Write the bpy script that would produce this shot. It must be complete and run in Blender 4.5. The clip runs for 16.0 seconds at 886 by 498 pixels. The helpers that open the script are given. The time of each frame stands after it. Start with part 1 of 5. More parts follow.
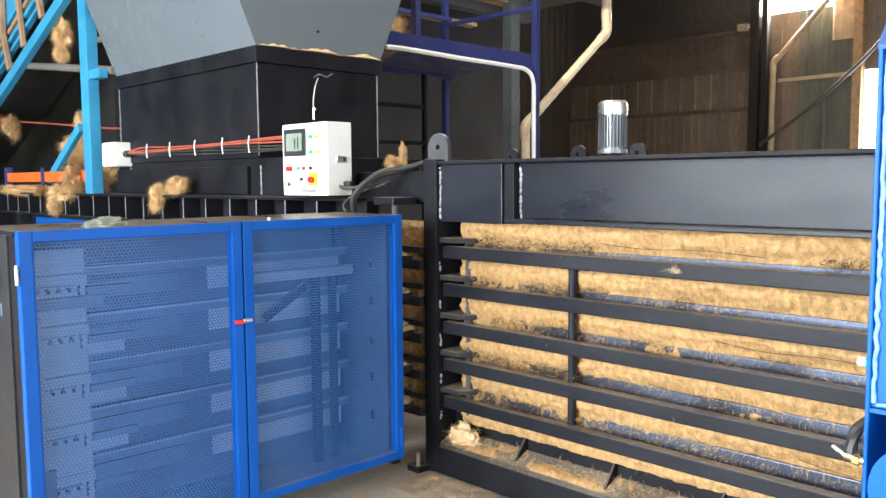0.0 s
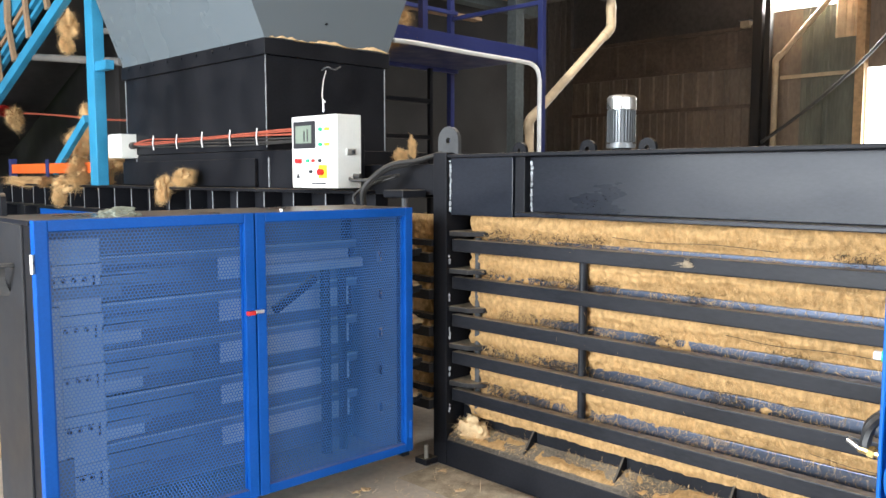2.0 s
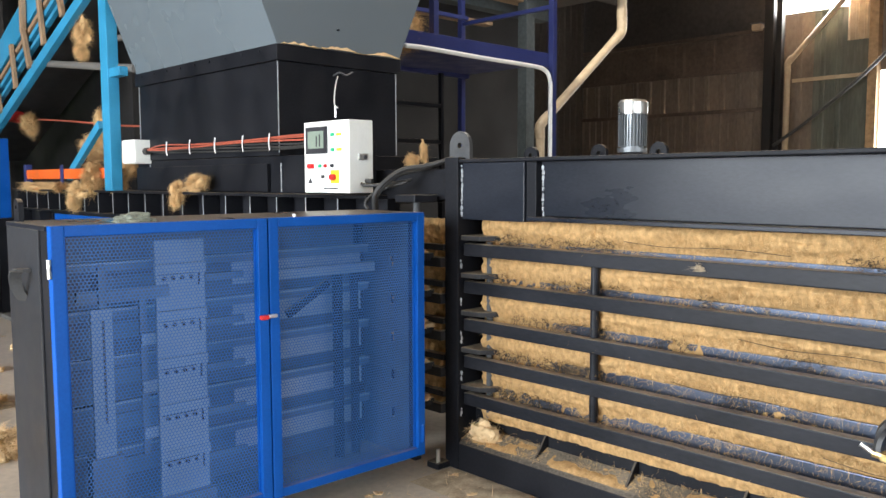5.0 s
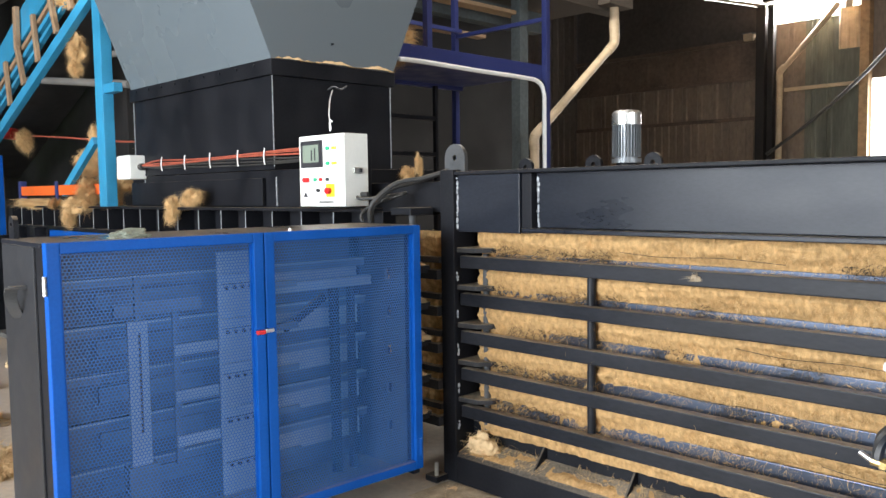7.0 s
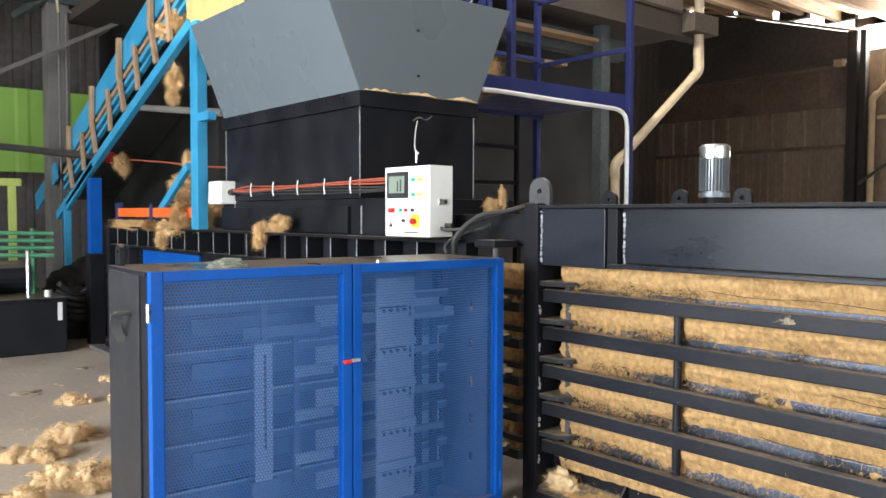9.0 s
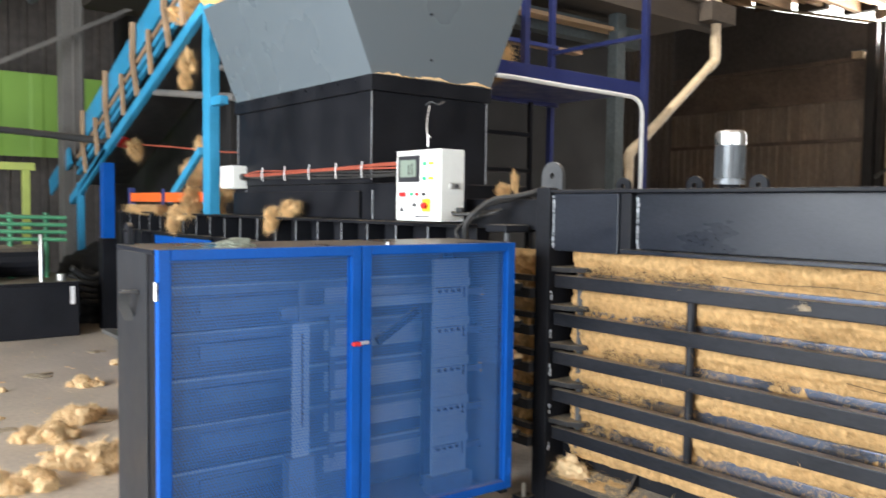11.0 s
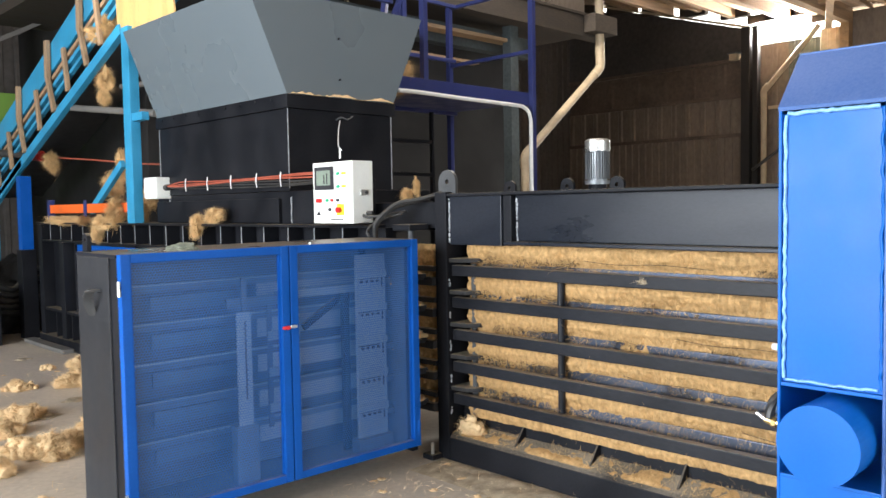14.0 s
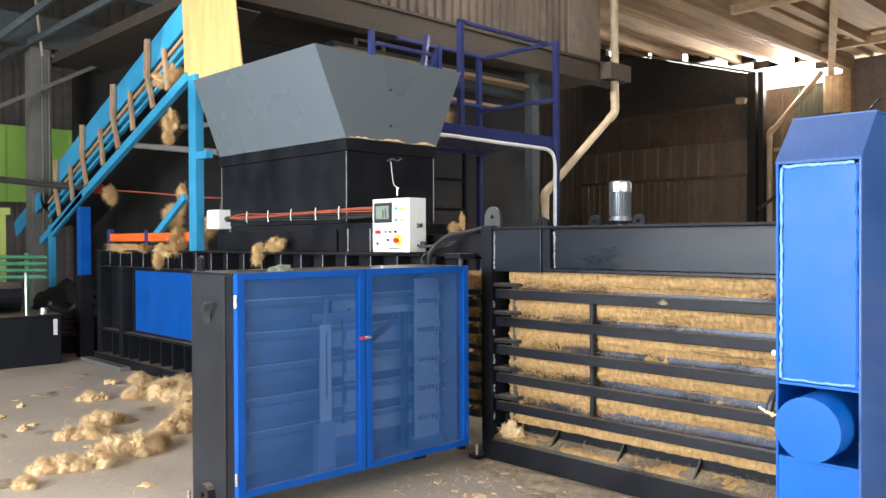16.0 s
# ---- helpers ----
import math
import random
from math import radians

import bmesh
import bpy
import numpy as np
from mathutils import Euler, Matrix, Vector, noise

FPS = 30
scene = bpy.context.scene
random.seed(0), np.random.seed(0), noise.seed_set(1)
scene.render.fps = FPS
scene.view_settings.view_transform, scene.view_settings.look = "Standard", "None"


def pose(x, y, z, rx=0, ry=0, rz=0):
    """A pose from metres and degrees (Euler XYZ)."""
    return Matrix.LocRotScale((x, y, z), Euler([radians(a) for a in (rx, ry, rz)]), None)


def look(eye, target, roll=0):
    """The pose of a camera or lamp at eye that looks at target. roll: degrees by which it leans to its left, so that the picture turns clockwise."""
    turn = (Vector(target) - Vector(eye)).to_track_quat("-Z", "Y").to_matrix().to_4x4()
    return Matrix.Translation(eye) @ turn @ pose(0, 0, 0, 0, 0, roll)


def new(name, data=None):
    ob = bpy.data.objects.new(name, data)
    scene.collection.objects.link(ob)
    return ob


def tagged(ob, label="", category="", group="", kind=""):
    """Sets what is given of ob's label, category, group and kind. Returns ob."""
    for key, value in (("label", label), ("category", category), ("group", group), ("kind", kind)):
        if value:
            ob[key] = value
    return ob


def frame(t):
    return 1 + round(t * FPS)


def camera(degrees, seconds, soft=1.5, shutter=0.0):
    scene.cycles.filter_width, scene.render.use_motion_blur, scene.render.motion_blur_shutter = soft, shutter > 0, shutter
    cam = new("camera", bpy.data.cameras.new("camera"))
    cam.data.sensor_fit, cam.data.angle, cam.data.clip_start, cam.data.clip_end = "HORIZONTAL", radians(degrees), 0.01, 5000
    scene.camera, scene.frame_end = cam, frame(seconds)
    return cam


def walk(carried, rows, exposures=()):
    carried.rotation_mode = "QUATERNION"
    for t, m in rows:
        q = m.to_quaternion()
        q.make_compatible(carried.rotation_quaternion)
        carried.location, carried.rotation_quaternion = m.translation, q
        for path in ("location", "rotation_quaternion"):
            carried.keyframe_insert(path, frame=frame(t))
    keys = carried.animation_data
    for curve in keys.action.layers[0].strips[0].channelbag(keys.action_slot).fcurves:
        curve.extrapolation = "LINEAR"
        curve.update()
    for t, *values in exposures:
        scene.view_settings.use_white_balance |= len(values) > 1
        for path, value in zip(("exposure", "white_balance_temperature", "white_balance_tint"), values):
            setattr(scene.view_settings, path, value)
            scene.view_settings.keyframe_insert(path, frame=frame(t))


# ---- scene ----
cam = camera(57.71, 16.0, 1.5, 0.4)
# seconds, eye x y z, yaw, pitch, lean
ROWS = [
    (0, 0.036, 0.246, 1.591, -45.02, -4.91, -0.40),
    (0.5, 0.006, 0.264, 1.587, -44.91, -4.80, -0.70),
    (1, -0.006, 0.275, 1.584, -44.83, -4.73, -0.73),
    (1.5, -0.009, 0.277, 1.587, -44.80, -4.67, -0.41),
    (2, -0.007, 0.283, 1.579, -45.09, -5.23, -0.00),
    (2.5, -0.006, 0.281, 1.578, -45.03, -5.90, 0.21),
    (3, -0.012, 0.282, 1.574, -44.51, -6.09, 0.39),
    (3.5, -0.013, 0.284, 1.575, -44.11, -5.93, 0.40),
    (4, -0.015, 0.282, 1.579, -44.13, -5.64, 0.16),
    (4.5, -0.019, 0.276, 1.581, -44.24, -5.24, -0.00),
    (7, -0.023, 0.276, 1.585, -44.63, -4.09, -0.77),
    (7.5, -0.020, 0.279, 1.583, -44.54, -3.88, -0.99),
    (8, -0.023, 0.275, 1.584, -44.26, -3.87, -1.09),
    (8.5, -0.048, 0.289, 1.618, -42.71, -3.55, -0.28),
    (8.7, -0.082, 0.290, 1.640, -40.97, -2.86, -0.06),
    (10.8, -0.082, 0.318, 1.604, -36.61, -2.25, 0.73),
    (11, -0.052, 0.315, 1.599, -38.54, -3.09, 0.73),
    (11.5, -0.045, 0.300, 1.597, -41.51, -4.21, 0.41),
    (12, -0.031, 0.281, 1.593, -43.22, -4.47, 0.09),
    (12.5, -0.038, 0.269, 1.617, -45.04, -2.78, -0.02),
    (13, -0.116, 0.185, 1.616, -45.87, -1.32, -0.47),
    (13.5, -0.313, -0.126, 1.610, -45.06, -2.26, -0.75),
    (14, -0.527, -0.274, 1.617, -44.74, -3.11, -0.98),
    (14.5, -0.823, -0.356, 1.607, -45.23, -3.30, -1.17),
    (15, -0.952, -0.511, 1.628, -44.87, -1.93, -1.12),
    (15.5, -1.080, -0.616, 1.622, -44.30, -0.57, -0.41),
    (16, -1.291, -0.639, 1.596, -44.31, -0.62, -0.26),
]


def eye_pose(x, y, z, yaw, pitch, lean):
    a, b = radians(yaw), radians(pitch)
    ahead = Vector((-math.sin(a) * math.cos(b), math.cos(a) * math.cos(b), math.sin(b)))
    return look((x, y, z), Vector((x, y, z)) + ahead, lean)


EXPOSURES = [(0.0, 0.45), (1.5, 0.39), (2.5, 0.06), (3.5, 0.0), (8.0, 0.02), (11.0, 0.15), (12.0, 0.08), (13.0, 0.0), (16.0, 0.0)]
walk(cam, [(r[0], eye_pose(*r[1:])) for r in ROWS], EXPOSURES)

# ---- world and light ----
world = bpy.data.worlds.new("world")
scene.world = world
world.use_nodes = True
wn = world.node_tree.nodes
sky = wn.new("ShaderNodeTexSky")
sky.sky_type, sky.sun_disc = "NISHITA", False
sky.sun_elevation, sky.sun_rotation = radians(38), radians(250)
world.node_tree.links.new(sky.outputs[0], wn["Background"].inputs[0])
wn["Background"].inputs[1].default_value = 0.15

sun = new("sun", bpy.data.lights.new("sun", "SUN"))
sun.data.energy, sun.data.angle, sun.data.color = 4.5, radians(0.5), (1.0, 0.94, 0.84)
sun.matrix_world = look((-12, -4, 10), (0, 0, 0))


def opening_light(name, at, aim, w, h, watts, colour):
    ob = new(name, bpy.data.lights.new(name, "AREA"))
    ob.data.shape, ob.data.size, ob.data.size_y = "RECTANGLE", w, h
    ob.data.energy, ob.data.color = watts, colour
    ob.matrix_world = look(at, aim)
    return ob


opening_light("daylight_west_gate", (-7.4, 3.0, 2.6), (2.0, 3.0, 1.4), 9.0, 4.8, 2300, (0.86, 0.93, 1.0))
opening_light("daylight_south_gate", (1.5, -7.4, 2.6), (1.5, 2.0, 1.3), 7.0, 4.8, 640, (0.88, 0.94, 1.0))
# Added fill lamp under an unseen roof gap; brightens the far side.
opening_light("added_roof_fill", (7.0, 5.2, 6.48), (7.0, 5.2, 0.0), 3.5, 2.5, 250, (1.0, 0.96, 0.90))
opening_light("daylight_east_doorway", (21.75, 6.4, 2.1), (10.0, 4.5, 1.6), 1.3, 4.0, 320, (0.95, 0.98, 1.0))
opening_light("daylight_east_window", (21.85, 8.8, 6.3), (12.0, 7.6, 6.6), 1.7, 0.6, 900, (1.0, 0.97, 0.92))


# ---- materials ----
def material(name, colour, rough=0.5, metal=0.0, vary=0.25, scale=6.0, bump=0.1, dust=0.0, dust_colour=(0.36, 0.30, 0.22), fine=90.0, stretch=(1, 1, 1), spec=0.5, random_tone=0.0):
    m = bpy.data.materials.new(name)
    m.use_nodes = True
    n, l = m.node_tree.nodes, m.node_tree.links
    b = n["Principled BSDF"]
    b.inputs["Metallic"].default_value = metal
    b.inputs["Specular IOR Level"].default_value = spec
    tc = n.new("ShaderNodeTexCoord")
    mp = n.new("ShaderNodeMapping")
    mp.inputs["Scale"].default_value = stretch
    l.new(tc.outputs["Object"], mp.inputs[0])
    big, small = n.new("ShaderNodeTexNoise"), n.new("ShaderNodeTexNoise")
    big.inputs["Scale"].default_value, big.inputs["Detail"].default_value = scale, 5
    small.inputs["Scale"].default_value, small.inputs["Detail"].default_value = fine, 4
    for t in (big, small):
        l.new(mp.outputs[0], t.inputs[0])
    mix = n.new("ShaderNodeMix")
    mix.data_type = "FLOAT"
    mix.inputs[0].default_value = 0.4
    l.new(big.outputs[0], mix.inputs[2])
    l.new(small.outputs[0], mix.inputs[3])
    ramp = n.new("ShaderNodeMapRange")
    ramp.inputs[1].default_value, ramp.inputs[2].default_value = 0.3, 0.7
    ramp.inputs[3].default_value, ramp.inputs[4].default_value = 1 - vary, 1 + vary
    l.new(mix.outputs[0], ramp.inputs[0])
    tone = ramp.outputs[0]
    if random_tone:
        info, rr, mul = n.new("ShaderNodeObjectInfo"), n.new("ShaderNodeMapRange"), n.new("ShaderNodeMath")
        rr.inputs[3].default_value, rr.inputs[4].default_value = 1 - random_tone, 1 + random_tone
        mul.operation = "MULTIPLY"
        l.new(info.outputs["Random"], rr.inputs[0])
        l.new(rr.outputs[0], mul.inputs[0])
        l.new(tone, mul.inputs[1])
        tone = mul.outputs[0]
    col = n.new("ShaderNodeVectorMath")
    col.operation = "SCALE"
    col.inputs[0].default_value = colour
    l.new(tone, col.inputs["Scale"])
    out = col.outputs[0]
    rg = n.new("ShaderNodeMapRange")
    rg.inputs[1].default_value, rg.inputs[2].default_value = 0.3, 0.7
    rg.inputs[3].default_value, rg.inputs[4].default_value = max(rough - 0.1, 0.05), min(rough + 0.12, 1)
    l.new(big.outputs[0], rg.inputs[0])
    l.new(rg.outputs[0], b.inputs["Roughness"])
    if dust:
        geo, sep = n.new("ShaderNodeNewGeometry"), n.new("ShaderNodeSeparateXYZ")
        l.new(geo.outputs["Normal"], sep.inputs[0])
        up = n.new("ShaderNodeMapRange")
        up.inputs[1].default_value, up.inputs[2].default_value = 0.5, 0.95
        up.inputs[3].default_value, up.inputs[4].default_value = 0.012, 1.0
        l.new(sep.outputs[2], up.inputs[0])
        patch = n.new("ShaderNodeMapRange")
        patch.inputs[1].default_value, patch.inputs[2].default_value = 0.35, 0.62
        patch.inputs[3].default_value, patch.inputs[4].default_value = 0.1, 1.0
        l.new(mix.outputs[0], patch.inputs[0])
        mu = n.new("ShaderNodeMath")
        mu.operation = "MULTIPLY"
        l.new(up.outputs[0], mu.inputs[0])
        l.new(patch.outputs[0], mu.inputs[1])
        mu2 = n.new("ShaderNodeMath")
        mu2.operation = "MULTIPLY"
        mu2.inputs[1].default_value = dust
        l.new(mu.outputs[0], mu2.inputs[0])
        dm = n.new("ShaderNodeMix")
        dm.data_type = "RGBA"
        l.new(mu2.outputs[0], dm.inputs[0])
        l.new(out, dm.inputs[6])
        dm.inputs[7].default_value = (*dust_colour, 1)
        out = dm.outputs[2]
    l.new(out, b.inputs["Base Color"])
    if bump:
        bp = n.new("ShaderNodeBump")
        bp.inputs["Strength"].default_value, bp.inputs["Distance"].default_value = bump, 0.004
        l.new(mix.outputs[0], bp.inputs["Height"])
        l.new(bp.outputs[0], b.inputs["Normal"])
    return m


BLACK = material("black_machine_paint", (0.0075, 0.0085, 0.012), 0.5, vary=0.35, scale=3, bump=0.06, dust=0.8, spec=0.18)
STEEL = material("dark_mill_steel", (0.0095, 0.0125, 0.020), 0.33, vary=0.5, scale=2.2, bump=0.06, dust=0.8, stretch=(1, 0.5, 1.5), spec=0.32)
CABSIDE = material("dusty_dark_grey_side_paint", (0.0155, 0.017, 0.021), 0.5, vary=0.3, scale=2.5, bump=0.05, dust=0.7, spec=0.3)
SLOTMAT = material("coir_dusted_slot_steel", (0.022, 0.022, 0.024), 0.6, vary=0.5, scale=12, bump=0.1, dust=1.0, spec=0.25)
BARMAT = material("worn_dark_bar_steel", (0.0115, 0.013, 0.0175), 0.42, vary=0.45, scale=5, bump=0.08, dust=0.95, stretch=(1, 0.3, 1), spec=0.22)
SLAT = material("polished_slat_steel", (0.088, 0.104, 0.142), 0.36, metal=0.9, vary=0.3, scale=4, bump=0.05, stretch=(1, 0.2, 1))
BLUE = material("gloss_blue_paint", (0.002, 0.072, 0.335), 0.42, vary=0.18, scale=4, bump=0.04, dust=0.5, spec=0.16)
MESHBLUE = material("perforated_blue_sheet", (0.034, 0.138, 0.40), 0.40, vary=0.2, scale=3, bump=0.0, dust=0.0)
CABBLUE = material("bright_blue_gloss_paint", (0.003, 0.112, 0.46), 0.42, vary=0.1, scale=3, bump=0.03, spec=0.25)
# Cabinet blue with the near side's shade and the top's reflection put in.
CABSHADED = material("shaded_cabinet_blue", (0.036, 0.105, 0.31), 0.45, vary=0.15, scale=2, bump=0.03, dust=0.35)
# Weld beads in pale blue: the gloss paint's glare is put into the colour.
CABGLARE = material("blue_weld_with_glare", (0.20, 0.42, 0.72), 0.4, vary=0.5, scale=20, bump=0.3)
CARRIAGE = material("pale_blue_carriage_paint", (0.19, 0.26, 0.385), 0.5, vary=0.2, scale=5, bump=0.05)
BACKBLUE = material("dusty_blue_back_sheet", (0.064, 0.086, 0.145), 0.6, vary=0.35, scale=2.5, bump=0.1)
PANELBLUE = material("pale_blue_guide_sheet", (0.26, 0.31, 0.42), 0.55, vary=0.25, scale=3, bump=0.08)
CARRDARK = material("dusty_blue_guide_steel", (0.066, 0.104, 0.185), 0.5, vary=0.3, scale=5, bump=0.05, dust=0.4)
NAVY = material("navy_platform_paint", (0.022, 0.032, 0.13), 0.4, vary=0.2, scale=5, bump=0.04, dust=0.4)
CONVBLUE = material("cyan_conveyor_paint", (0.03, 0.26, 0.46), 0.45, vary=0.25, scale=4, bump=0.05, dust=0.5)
HOPPER = material("grey_blue_hopper_paint", (0.125, 0.152, 0.172), 0.30, vary=0.025, scale=0.8, bump=0.0)
WHITE = material("white_enclosure_paint", (0.78, 0.80, 0.76), 0.4, vary=0.05, scale=8, bump=0.02)
GREYPLASTIC = material("dark_grey_plastic", (0.03, 0.03, 0.035), 0.4, vary=0.1)
SCREEN = material("grey_green_display", (0.22, 0.27, 0.22), 0.2, vary=0.08, bump=0)
RED = material("red_plastic", (0.55, 0.02, 0.02), 0.4, vary=0.1)
GREEN = material("green_plastic", (0.03, 0.45, 0.22), 0.4, vary=0.1)
YELLOW = material("yellow_plate", (0.75, 0.52, 0.03), 0.45, vary=0.1)
ORANGE = material("orange_beam_paint", (0.75, 0.13, 0.02), 0.5, vary=0.2, dust=0.4)
CABLEORANGE = material("orange_cable_sheath", (0.36, 0.085, 0.05), 0.5, vary=0.4, scale=20)
CABLEDARK = material("dark_hose_rubber", (0.03, 0.03, 0.03), 0.5, vary=0.3, dust=0.4)
CABLEWHITE = material("white_conduit", (0.70, 0.70, 0.68), 0.45, vary=0.1)
CHROME = material("bright_zinc_fitting", (0.65, 0.65, 0.62), 0.3, metal=0.9, vary=0.15)
BRASS = material("brass_fitting", (0.60, 0.45, 0.20), 0.3, metal=0.9, vary=0.15)
ALU = material("cast_aluminium_motor", (0.22, 0.235, 0.25), 0.4, metal=0.6, vary=0.15, dust=0.3)
WELD = material("weld_bead_grey", (0.34, 0.36, 0.38), 0.5, metal=0.4, vary=0.6, scale=60, bump=0.4)
FIBRE = material("golden_coir_fibre", (0.70, 0.51, 0.29), 0.85, vary=0.28, scale=9, bump=0.35, fine=160, spec=0.15)
FIBRECORE = material("compressed_coir_fibre", (0.445, 0.277, 0.122), 0.9, vary=0.42, scale=34, bump=1.0, fine=210, stretch=(1, 1.3, 0.9), spec=0.1)
BALEFIBRE = material("loose_bale_fibre", (0.58, 0.385, 0.18), 0.85, vary=0.3, scale=14, bump=0, spec=0.15)
FIBREBROWN = material("brown_hanging_coir", (0.62, 0.42, 0.21), 0.9, vary=0.35, scale=12, bump=0.4, fine=150, spec=0.1)
FIBRELITTER = material("pale_coir_litter", (0.42, 0.345, 0.245), 0.95, vary=0.45, scale=14, bump=0.8, fine=110, spec=0.1)
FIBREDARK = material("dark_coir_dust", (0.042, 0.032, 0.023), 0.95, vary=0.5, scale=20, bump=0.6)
CLOTH = material("grey_cloth_rag", (0.22, 0.24, 0.19), 0.85, vary=0.45, scale=18, bump=0.3)
CONCRETE = material("dusty_concrete_floor", (0.48, 0.415, 0.335), 0.7, vary=0.22, scale=1.3, bump=0.3, fine=25)
PILLAR = material("grey_concrete_pillar", (0.135, 0.128, 0.118), 0.85, vary=0.25, scale=3, bump=0.2, fine=40)
SHEET = material("rusty_brown_sheet_wall", (0.165, 0.128, 0.098), 0.7, vary=0.4, scale=1.4, bump=0.1, fine=14, stretch=(1, 1, 0.5))
SHEETDARK = material("dark_brown_sheet_wall", (0.108, 0.079, 0.060), 0.75, vary=0.5, scale=1.1, bump=0.1, fine=10)
GALVANISED = material("weathered_galvanised_sheet", (0.10, 0.075, 0.055), 0.7, metal=0.0, vary=0.55, scale=2.6, bump=0.1)
DIMGREEN = material("dim_green_grey_sheet", (0.090, 0.098, 0.080), 0.5, vary=0.5, scale=1.2, bump=0.1, fine=9, stretch=(1, 2, 0.35))
DARKBEAM = material("dark_blue_grey_beam", (0.055, 0.068, 0.072), 0.7, vary=0.5, scale=1.6, bump=0.2, fine=20)
ROOFBOARD = material("brown_roof_boards", (0.36, 0.25, 0.155), 0.8, vary=0.5, scale=2, bump=0.4, fine=40, stretch=(0.3, 4, 3))
# Darkest brown sheet, for the far wall's top and the north wall.
SHEETDARKEST = material("darkest_brown_sheet", (0.060, 0.052, 0.047), 0.75, vary=0.5, scale=0.9, bump=0.1, fine=8)
ROOFWOOD = material("dim_brown_roof_timber", (0.34, 0.23, 0.135), 0.8, vary=0.5, scale=3, bump=0.4, fine=60, stretch=(0.25, 3, 3))
# Near-black, for the dark column and for shade painted in as sheets.
DARKWALL = material("black_column_and_shade_fill", (0.011, 0.010, 0.010), 0.8, vary=0.5, scale=2, bump=0.3)
PIPE = material("cream_plastic_pipe", (0.40, 0.315, 0.21), 0.5, vary=0.25, scale=6, bump=0.05)
TIMBER = material("rough_brown_timber", (0.36, 0.235, 0.125), 0.8, vary=0.4, scale=3, bump=0.4, fine=60, stretch=(0.25, 3, 3))
# Dark brown timber, well below the roof timber in tone.
DARKWOOD = material("dark_brown_timber", (0.045, 0.034, 0.025), 0.85, vary=0.5, scale=2.5, bump=0.4, fine=30, stretch=(0.4, 2, 2))
POSTWOOD = material("weathered_wooden_post", (0.30, 0.20, 0.12), 0.8, vary=0.35, scale=8, bump=0.3, stretch=(3, 3, 0.4))
PLY = material("sunlit_plywood_board", (0.50, 0.33, 0.13), 0.65, vary=0.35, scale=3, bump=0.15, stretch=(2.5, 2.5, 0.35))
GREENWALL = material("lime_green_sheet", (0.22, 0.40, 0.07), 0.6, vary=0.15, scale=2, bump=0.1)
GREENPIPE = material("green_machine_paint", (0.05, 0.22, 0.11), 0.45, vary=0.3, dust=0.4)
LIMEPOST = material("yellow_green_post_paint", (0.36, 0.42, 0.10), 0.5, vary=0.2)
LUG = material("grey_lug_steel", (0.055, 0.058, 0.062), 0.5, vary=0.3, scale=9, dust=0.4)
LABEL = material("white_label_print", (0.75, 0.75, 0.75), 0.5, vary=0.05)


# ---- builders ----
def thing(name, label, category, group="", kind="", at=None):
    ob = new(name)
    ob.empty_display_size = 0.1
    if at is not None:
        ob.matrix_world = at
    return tagged(ob, label, category, group, kind)


def mesh_of(bm, name):
    me = bpy.data.meshes.new(name)
    bm.normal_update()
    bm.to_mesh(me)
    bm.free()
    return me


def part(name, bm, mat, parent=None, label="", smooth=False, at=None):
    me = mesh_of(bm, name)
    me.materials.append(mat)
    if smooth:
        for p in me.polygons:
            p.use_smooth = True
    ob = new(name, me)
    if parent is not None:
        ob.parent = parent
    if at is not None:
        ob.matrix_basis = at
    if label:
        ob["label"] = label
    return ob


def box(x0, x1, y0, y1, z0, z1, bev=0.004, bm=None):
    bm = bm or bmesh.new()
    t = bmesh.new()
    bmesh.ops.create_cube(t, size=1)
    for v in t.verts:
        v.co = Vector(((x0 + x1) / 2 + v.co.x * (x1 - x0), (y0 + y1) / 2 + v.co.y * (y1 - y0), (z0 + z1) / 2 + v.co.z * (z1 - z0)))
    if bev:
        b = min(bev, 0.3 * min(abs(x1 - x0), abs(y1 - y0), abs(z1 - z0)))
        bmesh.ops.bevel(t, geom=t.edges[:], offset=b, segments=2, affect="EDGES", profile=0.6)
    return join(bm, t)


def join(bm, t, m=None):
    if m is not None:
        bmesh.ops.transform(t, matrix=m, verts=t.verts)
    me = bpy.data.meshes.new("tmp")
    t.to_mesh(me)
    t.free()
    bm.from_mesh(me)
    bpy.data.meshes.remove(me)
    return bm


def prism(points, axis, a, b, bev=0.003, bm=None):
    """A polygon of (u, v) pushed along an axis from a to b: x takes (y, z), y takes (x, z), z takes (x, y)."""
    bm = bm or bmesh.new()
    t = bmesh.new()

    def co(u, v, w):
        return {"x": (w, u, v), "y": (u, w, v), "z": (u, v, w)}[axis]

    lo = [t.verts.new(co(u, v, a)) for u, v in points]
    hi = [t.verts.new(co(u, v, b)) for u, v in points]
    t.faces.new(lo)
    t.faces.new(hi)
    for i in range(len(points)):
        j = (i + 1) % len(points)
        t.faces.new((lo[i], lo[j], hi[j], hi[i]))
    bmesh.ops.recalc_face_normals(t, faces=t.faces)
    if bev:
        bmesh.ops.bevel(t, geom=t.edges[:], offset=bev, segments=1, affect="EDGES")
    return join(bm, t)


